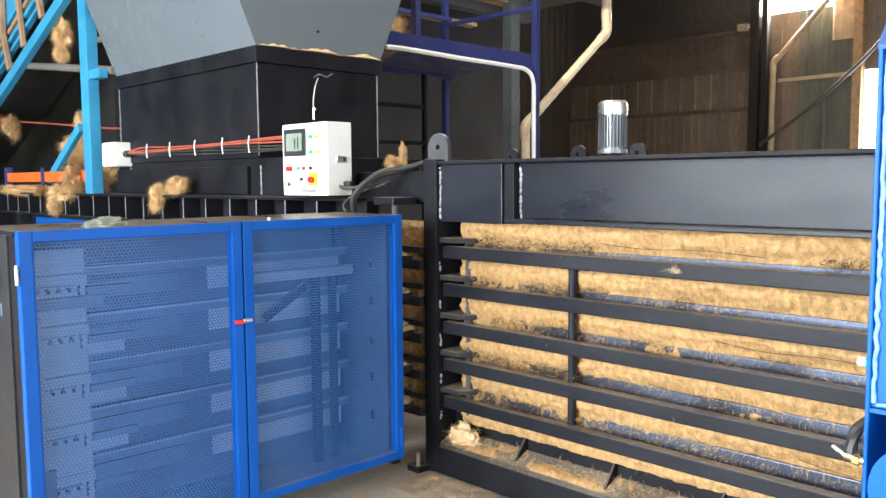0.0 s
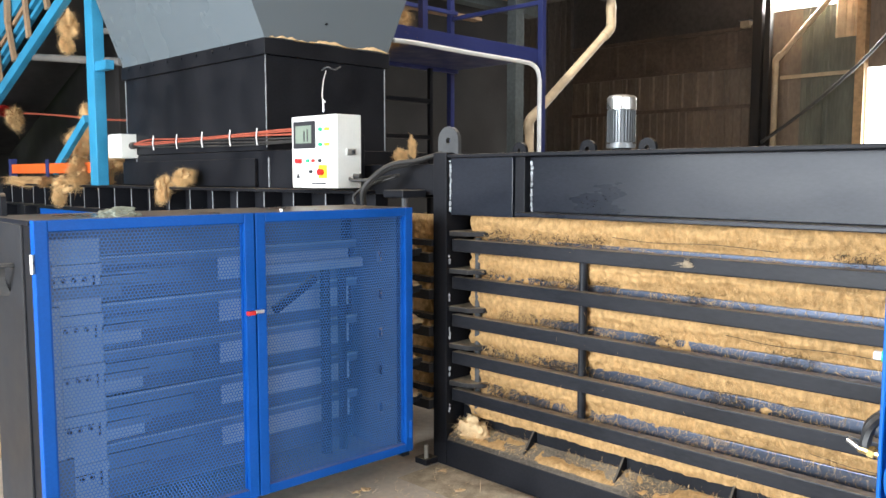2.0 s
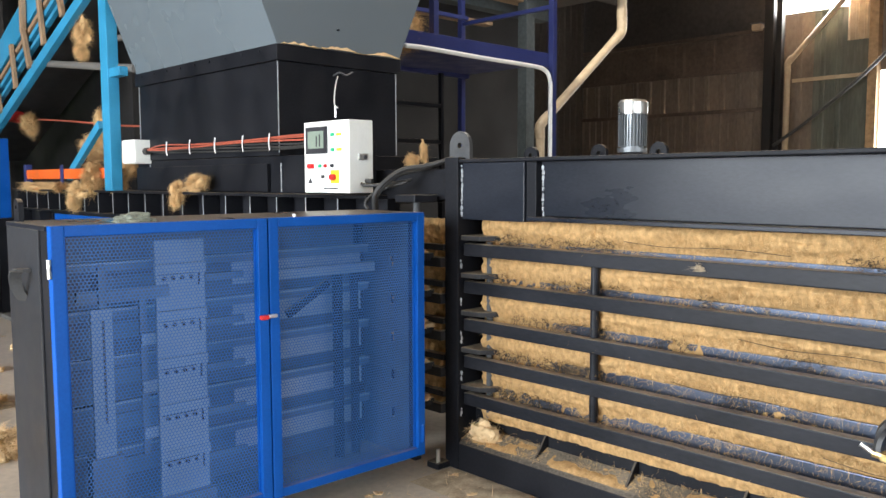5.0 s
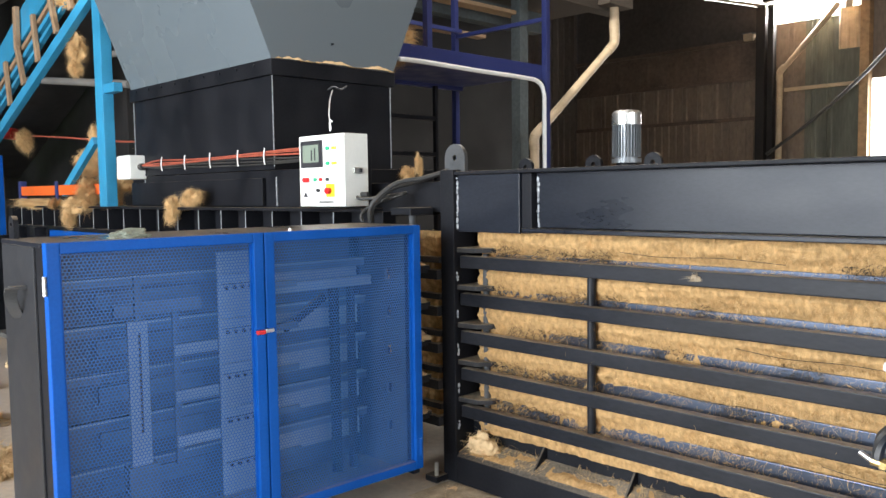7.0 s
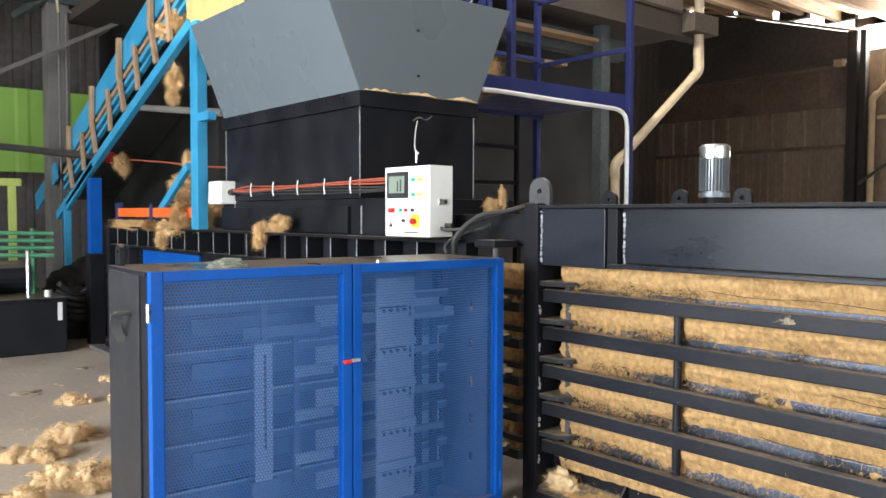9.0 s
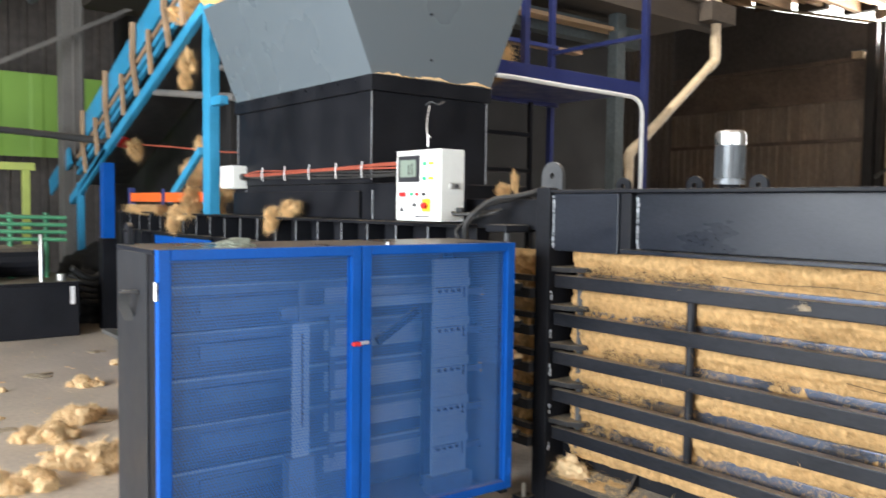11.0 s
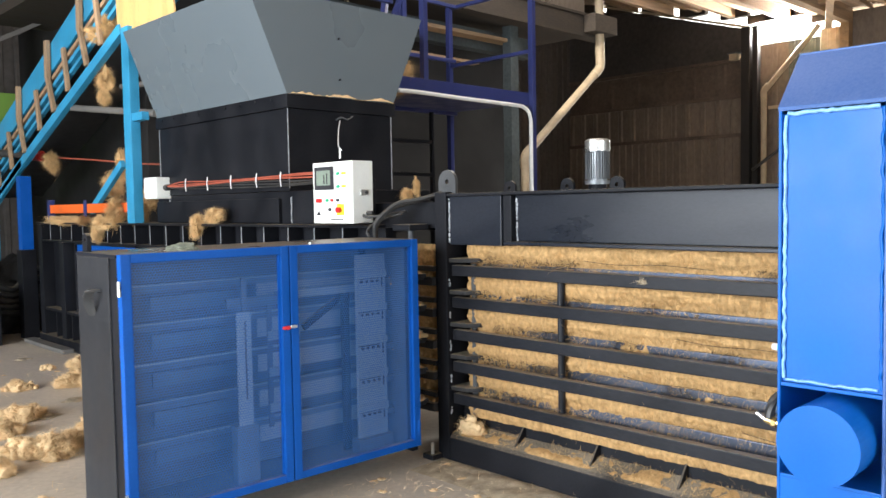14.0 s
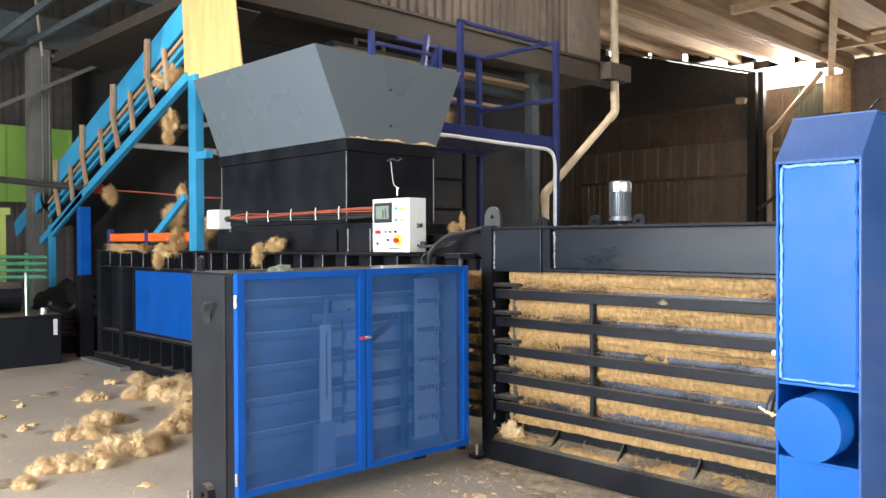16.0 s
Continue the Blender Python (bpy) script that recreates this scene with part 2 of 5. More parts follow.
def rod(p, q, r, seg=12, bm=None, r2=None):
    bm = bm or bmesh.new()
    p, q = Vector(p), Vector(q)
    t = bmesh.new()
    bmesh.ops.create_cone(t, cap_ends=True, segments=seg, radius1=r, radius2=r if r2 is None else r2, depth=(q - p).length)
    turn = (q - p).to_track_quat("Z", "Y").to_matrix().to_4x4()
    return join(bm, t, Matrix.Translation((p + q) / 2) @ turn)


def bar_between(p, q, w, h, bm=None, bev=0.003):
    """A rectangular bar from p to q; h is its upright measure."""
    bm = bm or bmesh.new()
    p, q = Vector(p), Vector(q)
    d = (q - p).normalized()
    side = d.cross(Vector((0, 0, 1)))
    side = Vector((1, 0, 0)) if side.length < 1e-3 else side.normalized()
    up = side.cross(d)
    t = box(-0.5 * w, 0.5 * w, 0, (q - p).length, -0.5 * h, 0.5 * h, bev)
    m = Matrix((side, d, up)).transposed().to_4x4()
    m.translation = p
    return join(bm, t, m)


def tube(points, r, seg=8, bm=None, steps=10):
    """A round hose through the points, eased."""
    bm = bm or bmesh.new()
    P = [Vector(p) for p in points]
    path = []
    for i in range(len(P) - 1):
        a, b, c, d = P[max(i - 1, 0)], P[i], P[i + 1], P[min(i + 2, len(P) - 1)]
        for k in range(steps):
            s = k / steps
            path.append(0.5 * (2 * b + (c - a) * s + (2 * a - 5 * b + 4 * c - d) * s * s + (3 * b - a - 3 * c + d) * s ** 3))
    path.append(P[-1])
    rings = []
    for i, c in enumerate(path):
        d = (path[min(i + 1, len(path) - 1)] - path[max(i - 1, 0)]).normalized()
        u = d.cross(Vector((0.3, 0.2, 1))).normalized()
        v = d.cross(u)
        rings.append([bm.verts.new(c + r * (math.cos(6.2832 * k / seg) * u + math.sin(6.2832 * k / seg) * v)) for k in range(seg)])
    for a, b in zip(rings, rings[1:]):
        for k in range(seg):
            bm.faces.new((a[k], a[(k + 1) % seg], b[(k + 1) % seg], b[k]))
    bm.faces.new(rings[0][::-1])
    bm.faces.new(rings[-1])
    return bm


def ear(cx, cz, r, base, y0, y1, hole, axis="y"):
    """A lifting lug: a plate with a round head over a straight foot, with an eye through it."""
    bm = bmesh.new()
    n = 20
    outer, inner = [], []
    for i in range(n):
        a = 6.2832 * i / n
        u, v = math.cos(a), math.sin(a)
        if v >= 0:
            outer.append((cx + r * u, cz + r * v))
        else:
            outer.append((cx + (r if u > 0 else -r) * (1 if abs(u) > 0.3 else abs(u) / 0.3), cz + (base - cz) * min(1, -v * 1.6)))
        inner.append((cx + hole * u, cz + hole * v))

    def co(p, w):
        return (p[0], w, p[1]) if axis == "y" else (w, p[0], p[1])

    R = [[bm.verts.new(co(p, w)) for p in ring] for w in (y0, y1) for ring in (outer, inner)]
    o0, i0, o1, i1 = R
    for k in range(n):
        j = (k + 1) % n
        bm.faces.new((o0[k], o0[j], i0[j], i0[k]))
        bm.faces.new((o1[j], o1[k], i1[k], i1[j]))
        bm.faces.new((o0[j], o0[k], o1[k], o1[j]))
        bm.faces.new((i0[k], i0[j], i1[j], i1[k]))
    bmesh.ops.recalc_face_normals(bm, faces=bm.faces)
    return bm


def strands(bm, spots, rng, length=0.05, width=0.0012):
    """Loose fibres: thin bent blades that start at each (point, normal)."""
    for p, nrm in spots:
        d = (Vector(nrm) * rng.uniform(0.15, 1.0) + Vector((rng.gauss(0, 0.7), rng.gauss(0, 0.7), rng.gauss(-0.1, 0.6)))).normalized()
        L = length * rng.uniform(0.4, 1.6)
        side = d.cross(Vector((rng.gauss(0, 1), rng.gauss(0, 1), rng.gauss(0, 1)))).normalized() * width * rng.uniform(0.6, 1.5)
        mid = Vector(p) + d * L * 0.55
        bend = Vector((rng.gauss(0, 0.3), rng.gauss(0, 0.3), rng.gauss(-0.35, 0.3))) * L
        tip = Vector(p) + d * L + bend
        v = [bm.verts.new(c) for c in (Vector(p) - side, Vector(p) + side, mid + side, mid - side, tip)]
        bm.faces.new((v[0], v[1], v[2], v[3]))
        bm.faces.new((v[3], v[2], v[4]))


def clump_mesh(seed, rx, ry, rz, hairs=260, hair=0.05, flat=True, rough=1.0):
    """A torn tuft of coir: a ragged core with loose fibres standing out of it."""
    rng = random.Random(seed)
    bm = bmesh.new()
    bmesh.ops.create_icosphere(bm, subdivisions=5, radius=1)
    off = Vector((seed * 3.1, seed * 1.7, seed * 0.9))
    for v in bm.verts:
        n = v.co.copy()
        k = 1 + rough * (0.55 * noise.noise(n * 1.3 + off) + 0.30 * noise.noise(n * 3.2 + off)) + 0.13 * noise.noise(n * 7 + off) + 0.05 * noise.noise(n * 17 + off) + 0.03 * noise.noise(n * 34 + off)
        v.co = Vector((n.x * rx * k, n.y * ry * k, max(n.z * rz * k, -rz * 0.35) if flat else n.z * rz * k))
    bm.normal_update()
    vs = bm.verts[:]
    spots = [(v.co.copy(), v.normal.copy()) for v in (rng.choice(vs) for _ in range(hairs))]
    strands(bm, spots, rng, hair, 0.0007)
    if flat:
        for v in bm.verts:
            v.co.z = max(v.co.z + rz * 0.35, 0.0)
    return bm


def structure(name, bm, mat, label=""):
    return tagged(part(name, bm, mat), label, "", "", "structure")


# ---- hall: floor, walls, roof ----
bm = bmesh.new()
bmesh.ops.create_grid(bm, x_segments=120, y_segments=120, size=0.5)
for v in bm.verts:
    v.co.x, v.co.y = 5 + v.co.x * 40, 6 + v.co.y * 40
    v.co.z = 0.006 * noise.noise(v.co * 0.9) - 0.006
structure("floor", bm, CONCRETE, "dusty grey concrete floor strewn with coir")


def corrugated(u0, u1, z0, z1, at, axis, pitch=0.19, depth=0.035, thick=0.02):
    """Trapezoid-ribbed sheet in the plane axis = at, facing the lower side."""
    bm = bmesh.new()
    prof, u = [], u0
    while u < u1:
        for du, d in ((0, 0), (0.62, 0), (0.70, -depth), (0.92, -depth), (1.0, 0)):
            if u + du * pitch <= u1:
                prof.append((u + du * pitch, at + d))
        u += pitch
    prof.append((u1, at))
    prof += [(u1, at + thick), (u0, at + thick)]

    def co(u, w, z):
        return (w, u, z) if axis == "x" else (u, w, z)

    lo = [bm.verts.new(co(u, w, z0)) for u, w in prof[:-2]]
    hi = [bm.verts.new(co(u, w, z1)) for u, w in prof[:-2]]
    for i in range(len(lo) - 1):
        bm.faces.new((lo[i], lo[i + 1], hi[i + 1], hi[i]))
    back = [bm.verts.new(co(u, at + thick, z)) for u in (u0, u1) for z in (z0, z1)]
    bm.faces.new((back[0], back[1], back[3], back[2]))
    return bm


WX = 21.7   # far wall
RIDGE = 0.2


def roof_z(y):
    """Underside of the roof: level in the south, rising to the north."""
    return 6.5 + RIDGE * max(0.0, y - 7.4)


structure("wall_east_lower", corrugated(9.9, 24, 0, 3.44, WX, "x", pitch=0.235, depth=0.05), SHEET, "brown ribbed metal sheet wall")
structure("wall_east_middle", corrugated(9.9, 24, 3.50, 4.52, WX + 0.03, "x", pitch=0.47, depth=0.035), SHEET, "brown metal sheet wall band")
structure("wall_east_upper", corrugated(9.9, 24, 4.60, 5.56, WX + 0.05, "x", pitch=0.95, depth=0.02), SHEETDARK, "dark brown patched wall sheets")
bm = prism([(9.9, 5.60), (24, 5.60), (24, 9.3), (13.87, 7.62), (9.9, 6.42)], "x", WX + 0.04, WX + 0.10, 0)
structure("wall_east_top", bm, SHEETDARKEST, "darkest brown top of the far wall")
structure("wall_edge_trim", bar_between((WX, 9.5, 6.35), (WX, 14.6, 7.88), 0.06, 0.07), PIPE, "pale trim along the sloping wall top")
structure("wall_east_corner", corrugated(8.75, 9.98, 0, 5.92, WX + 0.06, "x", pitch=0.45, depth=0.012), SHEET, "brown sheets beside the dark column")
structure("wall_east_corner_dark", corrugated(7.80, 8.78, 0, 5.92, WX + 0.09, "x", pitch=0.40, depth=0.02), DIMGREEN, "dim green grey patched wall sheets")
structure("wall_window_head", box(WX - 0.02, WX + 0.15, 7.92, 9.88, 6.54, 6.76), DARKWOOD)
structure("wall_pale_board", corrugated(7.33, 7.91, 5.05, 6.08, WX + 0.02, "x", pitch=0.2, depth=0.02), PIPE, "pale ribbed board beside the corner column")
structure("wall_pale_board_lower", box(WX + 0.05, WX + 0.08, 7.2, 7.93, 0, 5.09), DIMGREEN)
structure("wall_east_door_head", box(WX + 0.06, WX + 0.15, 5.5, 7.31, 4.25, 6.42), SHEET, "brown sheet over the open doorway")
structure("wall_east_south", box(WX + 0.05, WX + 0.15, -8, 5.6, 0, 6.5), SHEETDARK)
backdrop = bpy.data.materials.new("overcast_sky_glow")
backdrop.use_nodes = True
bn = backdrop.node_tree.nodes
em = bn.new("ShaderNodeEmission")
em.inputs[0].default_value, em.inputs[1].default_value = (1.0, 0.98, 0.94, 1), 6.0
backdrop.node_tree.links.new(em.outputs[0], bn["Material Output"].inputs[0])
structure("backdrop", box(24.0, 24.1, -2, 26, 0, 12, 0), backdrop, "plain white sky outside the far wall")
for i, z in enumerate((3.47, 4.56, 5.58)):
    structure("wall_rail_%d" % (i + 1), box(WX - 0.08, WX + 0.02, 9.9, 24, z - 0.05, z + 0.05), SHEETDARK)
structure("wall_column_1", box(WX - 0.30, WX - 0.1, 9.45, 9.60, 0, 6.4), DARKWALL, "dark steel wall column")
structure("wall_column_1_flange", box(WX - 0.34, WX - 0.06, 9.66, 9.90, 0, 6.4), DARKWALL)
structure("wall_column_2", box(WX - 0.25, WX + 0.05, 7.11, 7.32, 0, 6.5), TIMBER, "brown timber corner column")
y, k = 7.3, 0
while y < 15:
    zt = roof_z(y + 0.7)
    structure("wall_top_block_%d" % (k + 1), box(WX - 0.02, WX + 0.2, y, y + 0.82, zt - 0.34, zt + 0.3), DARKWOOD)
    y += 1.28
    k += 1
structure("wall_north", corrugated(-8, 21.7, 0, 8.4, 16.0, "y", pitch=0.3), SHEETDARKEST, "dark sheet wall at the far end")
structure("wall_panel_green", corrugated(1.2, 4.2, 2.3, 3.63, 14.6, "y", pitch=0.62, depth=0.01), GREENWALL, "lime green sheet panel wall")
structure("wall_west_1", box(-7.8, -7.55, -8, -1.6, 0, 6.5), SHEETDARK)
structure("wall_west_2", box(-7.8, -7.55, 7.6, 16, 0, 8.3), SHEETDARK)
structure("wall_west_lintel", box(-7.8, -7.55, -1.6, 7.6, 5.1, 6.5), SHEETDARK)
structure("wall_south_1", box(-7.8, -2.1, -7.8, -7.55, 0, 6.5), SHEETDARK)
structure("wall_south_2", box(5.1, 21.9, -7.8, -7.55, 0, 6.5), SHEETDARK)
structure("wall_south_lintel", box(-2.1, 5.1, -7.8, -7.55, 5.1, 6.5), SHEETDARK)
# The gap at x 5.2 to 8.8 is added, out of view, for the fill.
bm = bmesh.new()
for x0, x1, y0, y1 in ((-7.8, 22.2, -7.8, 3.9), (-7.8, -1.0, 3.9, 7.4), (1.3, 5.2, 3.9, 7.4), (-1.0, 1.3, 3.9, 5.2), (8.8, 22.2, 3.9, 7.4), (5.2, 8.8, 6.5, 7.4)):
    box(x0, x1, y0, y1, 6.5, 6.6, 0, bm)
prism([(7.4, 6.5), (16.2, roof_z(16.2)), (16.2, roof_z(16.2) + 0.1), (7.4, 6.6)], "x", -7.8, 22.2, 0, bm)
structure("ceiling", bm, ROOFBOARD, "brown boarded roof underside with a sun gap and an added fill gap")
for i, (yb, h, w) in enumerate(((-5, 0.2, 0.18), (-2.5, 0.2, 0.18), (0, 0.2, 0.18), (2.0, 0.2, 0.18), (3.2, 0.2, 0.16), (5.0, 0.22, 0.16), (6.1, 0.22, 0.14), (7.2, 0.40, 0.2), (8.0, 0.16, 0.12), (8.75, 0.34, 0.16), (9.6, 0.16, 0.12), (10.3, 0.30, 0.16), (11.3, 0.16, 0.12), (12.2, 0.30, 0.16), (13.4, 0.2, 0.14))):
    zt = roof_z(yb)
    structure("ceiling_beam_%d" % (i + 1), box(-7.4 if yb < 3.5 else 9.6, WX - 0.02, yb - w / 2, yb + w / 2, zt - h, zt + 0.02), ROOFWOOD, "brown timber roof beam")
for i, yb in enumerate((6.65, 7.6, 8.35, 9.15, 9.95, 10.8, 11.75)):
    zt = roof_z(yb)
    structure("ceiling_purlin_%d" % (i + 1), box(9.6, WX - 0.02, yb - 0.035, yb + 0.035, zt - 0.1, zt + 0.01), ROOFWOOD, "thin brown roof purlin")
for i, xb in enumerate((14.6, 19.4)):
    structure("ceiling_cross_beam_%d" % (i + 1), box(xb - 0.09, xb + 0.09, 2.4, 7.08, 6.22, 6.40), TIMBER, "brown cross rafter under the roof")
structure("ceiling_brace", bar_between((15.0, 5.2, 6.42), (20.6, 7.3, 5.95), 0.16, 0.22), TIMBER, "slanting brown roof brace")

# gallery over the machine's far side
structure("gallery_beam", box(3.2, 10.95, 7.40, 7.62, 4.30, 4.62), DARKWOOD, "dusty brown gallery beam")
structure("gallery_edge_board", box(3.2, 10.9, 7.37, 7.45, 4.622, 4.665), DARKWOOD, "dark edge board")
structure("gallery_wall", corrugated(5.2, 9.56, 4.64, 6.52, 7.50, "y", pitch=0.17, depth=0.055), GALVANISED, "ribbed rusty brown sheet")
structure("gallery_wall_brown", box(9.57, 10.46, 7.46, 7.54, 4.64, 6.5), SHEET, "plain brown sheet at the gallery end")
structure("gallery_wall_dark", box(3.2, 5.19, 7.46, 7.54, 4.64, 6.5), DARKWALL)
structure("gallery_lower_beam", box(5.2, 9.9, 8.10, 8.30, 3.98, 4.28), DARKBEAM, "dim blue grey beam under the gallery")
structure("gallery_plank", box(5.0, 9.0, 7.72, 7.95, 4.06, 4.11), ROOFWOOD, "pale plank laid under the gallery")
structure("gallery_plank_low", box(4.6, 8.4, 7.9, 8.05, 3.70, 3.745), POSTWOOD)
# Added black sheets: the unlit space behind the machine, put in as colour.
structure("dark_space_sheet", box(3.9, 10.7, 9.3, 9.4, 0, 4.41), DARKWALL, "added black sheet standing in for the dark space behind the machine")
structure("dark_space_sheet_side", box(4.10, 4.20, 9.4, 14.5, 0, 4.6), DARKWALL, "added black sheet standing in for the dark void behind the conveyor")
structure("gallery_floor", box(3.2, 10.9, 7.62, 13.0, 4.42, 4.57), DARKWOOD)
# Concrete column in the dark beam colour, which paints in the gallery's shade.
structure("gallery_column", box(8.84, 9.02, 7.66, 7.82, 0, 4.30), DARKBEAM, "grey concrete column with its dimness put into the colour")
structure("north_column", box(2.92, 3.22, 12.9, 13.2, 0, 4.7), PILLAR, "grey concrete column")
structure("north_beam_1", box(-6, 6.0, 12.85, 13.15, 4.66, 5.15), DARKBEAM, "dark blue grey beam")
structure("north_beam_2", box(-6, 6.0, 11.2, 11.4, 5.2, 5.5), DARKBEAM)
for i, (yb, zb) in enumerate(((9.2, 5.3), (10.1, 5.36), (10.7, 5.25), (12.1, 5.34), (14.0, 4.9))):
    structure("north_purlin_%d" % (i + 1), box(-6, 3.2, yb - 0.06, yb + 0.06, zb, zb + 0.16), DARKBEAM, "thin dark roof purlin")
for i, (xb, zb) in enumerate(((0.6, 4.4), (1.9, 4.15), (2.6, 4.5))):
    structure("north_strut_%d" % (i + 1), bar_between((xb, 13.4, zb), (xb + 1.1, 11.3, 5.3), 0.07, 0.10), DARKBEAM, "slanting dark roof strut")

# ---- bale chamber ----
BARS = (1.242, 1.041, 0.837, 0.635, 0.431)
BAR_H = 0.066
chamber = thing("bale_chamber", "black steel bale chamber with horizontal side bars", "baler")
part("top_flange", box(3.035, 3.9, 0.2, 3.284, 1.672, 1.69), BLACK, chamber)
part("top_beam_end", box(3.06, 3.20, 2.854, 3.282, 1.37, 1.671), STEEL, chamber)
part("top_beam", box(3.115, 3.20, 0.2, 2.789, 1.40, 1.671), STEEL, chamber)
part("beam_rib", box(3.075, 3.21, 2.790, 2.852, 1.372, 1.671), BLACK, chamber)
part("bottom_flange", box(3.045, 3.20, 0.2, 2.83, 1.378, 1.398), STEEL, chamber, "dusty lower flange")
part("column", box(3.03, 3.20, 3.286, 3.385, 0.0, 1.70), BLACK, chamber)
part("column_rear", box(3.202, 3.30, 3.295, 3.385, 0.0, 1.68), BLACK, chamber)


def weld(y, x, z0, z1, seed):
    rng = random.Random(seed)
    bm = bmesh.new()
    z = z0
    while z < z1:
        h = rng.uniform(0.010, 0.028)
        t = bmesh.new()
        bmesh.ops.create_icosphere(t, subdivisions=1, radius=1)
        join(bm, t, Matrix.Translation((x + rng.uniform(-0.002, 0.002), y + rng.uniform(-0.003, 0.003), z)) @ Matrix.Diagonal((0.005, rng.uniform(0.005, 0.011), h * 0.6, 1)))
        z += h
    return bm


part("weld_seam", weld(3.280, 3.055, 1.39, 1.66, 1), WELD, chamber, "rough grey weld bead")
part("weld_seam", weld(2.776, 3.112, 1.41, 1.66, 2), WELD, chamber, "rough grey weld bead")
for i, z in enumerate(BARS):
    part("weld_seam", weld(3.281, 3.05, z - 0.13, z - 0.085, 3 + i), WELD, chamber)
for z, lip in zip(BARS, (0.012, 0.022, 0.030, 0.036, 0.040)):
    part("side_bar", box(3.05, 3.105, 0.2, 3.264, z - BAR_H, z, 0.006), BARMAT, chamber)
    part("slat", box(3.155, 3.171, 0.2, 3.10, z - 0.06, z + lip, 0.003), SLAT, chamber, "bare blue-grey steel slat")
    part("hook_plate", prism([(3.045, 3.282), (3.23, 3.282), (3.23, 3.065), (3.12, 3.095), (3.06, 3.155)], "z", z + 0.016, z + 0.043), SLOTMAT, chamber)
part("corner_rod", rod((3.135, 3.15, 0.30), (3.135, 3.15, 1.25), 0.018), LUG, chamber)
part("middle_post", rod((3.108, 2.458, 0.40), (3.108, 2.458, 1.19), 0.021, 16), BARMAT, chamber)
part("sill", prism([(3.03, 0.0), (3.03, 0.145), (3.05, 0.165), (3.17, 0.215), (3.17, 0.0)], "y", 0.2, 3.284), BLACK, chamber, "black sill with coir on its slope")
part("inner_sill", box(3.172, 3.19, 0.2, 3.30, 0.10, 0.315), BLACK, chamber)
for y in (2.78, 2.25, 1.72, 1.19):
    part("gusset", prism([(3.07, 0.176), (3.171, 0.218), (3.171, 0.30)], "y", y - 0.006, y + 0.006, 0.001), BLACK, chamber)
part("rear_wall", box(3.95, 4.05, 0.2, 3.9, 0.0, 1.68), BLACK, chamber)
part("roof_plate", box(3.21, 3.95, 0.2, 3.4, 1.60, 1.668), BLACK, chamber)
part("end_wall", box(3.2, 4.05, 0.1, 0.198, 0.0, 1.68), BLACK, chamber)
for cy, cx, r in ((3.33, 3.10, 0.075),):
    part("lifting_lug", ear(cy, 1.765, r, 1.69, cx - 0.012, cx + 0.012, 0.016, "x"), LUG, chamber)
for cy in (3.59, 3.07, 2.67):
    part("lifting_lug", ear(cy, 1.735, 0.055, 1.66, 4.0, 4.024, 0.014, "x"), BARMAT, chamber)
# slotted guides between the needle cabinet and the column
for z in BARS:
    part("needle_slot_plate", box(3.02, 3.17, 3.388, 3.80, z - 0.045, z - 0.012, 0.004), SLOTMAT, chamber)
    part("needle_slot_plate", box(3.00, 3.17, 3.388, 3.80, z - 0.135, z - 0.082, 0.004), SLOTMAT, chamber)
    part("slot_nose", box(2.93, 3.02, 3.46, 3.56, z - 0.10, z - 0.06, 0.005), SLOTMAT, chamber)
part("foot_bracket", box(2.94, 3.03, 3.35, 3.44, 0.0, 0.035, 0.006), BLACK, chamber)
part("foot_bolt", rod((2.965, 3.375, 0.035), (2.965, 3.375, 0.11), 0.012), CHROME, chamber)
part("top_bracket", box(2.86, 3.03, 3.44, 3.60, 1.46, 1.50, 0.006), BARMAT, chamber)
part("top_bolt", rod((2.90, 3.47, 1.40), (2.90, 3.47, 1.47), 0.018), LUG, chamber)

# compressed coir behind the bars
rng = random.Random(5)
def bale_point(y, z):
    """A point of the bale's torn face."""
    x = 3.165 + 0.012 * (2.2 - y) + 0.018 * noise.noise(Vector((y * 2.2, z * 9, 1))) + 0.010 * noise.noise(Vector((y * 16, z * 15, 4))) + 0.006 * noise.noise(Vector((y * 48, z * 24, 9))) + 0.004 * noise.noise(Vector((y * 95, z * 60, 2))) + 0.006 * noise.noise(Vector((y * 7, z * 44, 6))) + 0.009 * noise.noise(Vector((y * 34, z * 20, 3)))
    gap = min(abs(z - (b + 0.0)) for b in BARS)
    # ragged belly that sags over the slats
    sag = 0.030 * noise.noise(Vector((y * 5, 3.0, z * 2))) + 0.018 * noise.noise(Vector((y * 17, 8.0, z * 2)))
    low = 0.104 - 0.013 * max(-1.0, min(1.2, y - 1.7))
    x += -0.036 * max(0, 1 - abs(gap - low + sag) / 0.070)
    if y > 3.20 and y < 3.42:
        x += 0.30 * math.sin((y - 3.20) / 0.22 * math.pi) ** 0.5
    if y >= 3.42:
        x -= 0.085
    return (x, y, z)


bale = thing("coir_bale", "compressed golden coir fibre bale behind steel bars", "bale")
NY = 800
cuts = [0.28] + [z - 0.033 for z in reversed(BARS)] + [1.37]
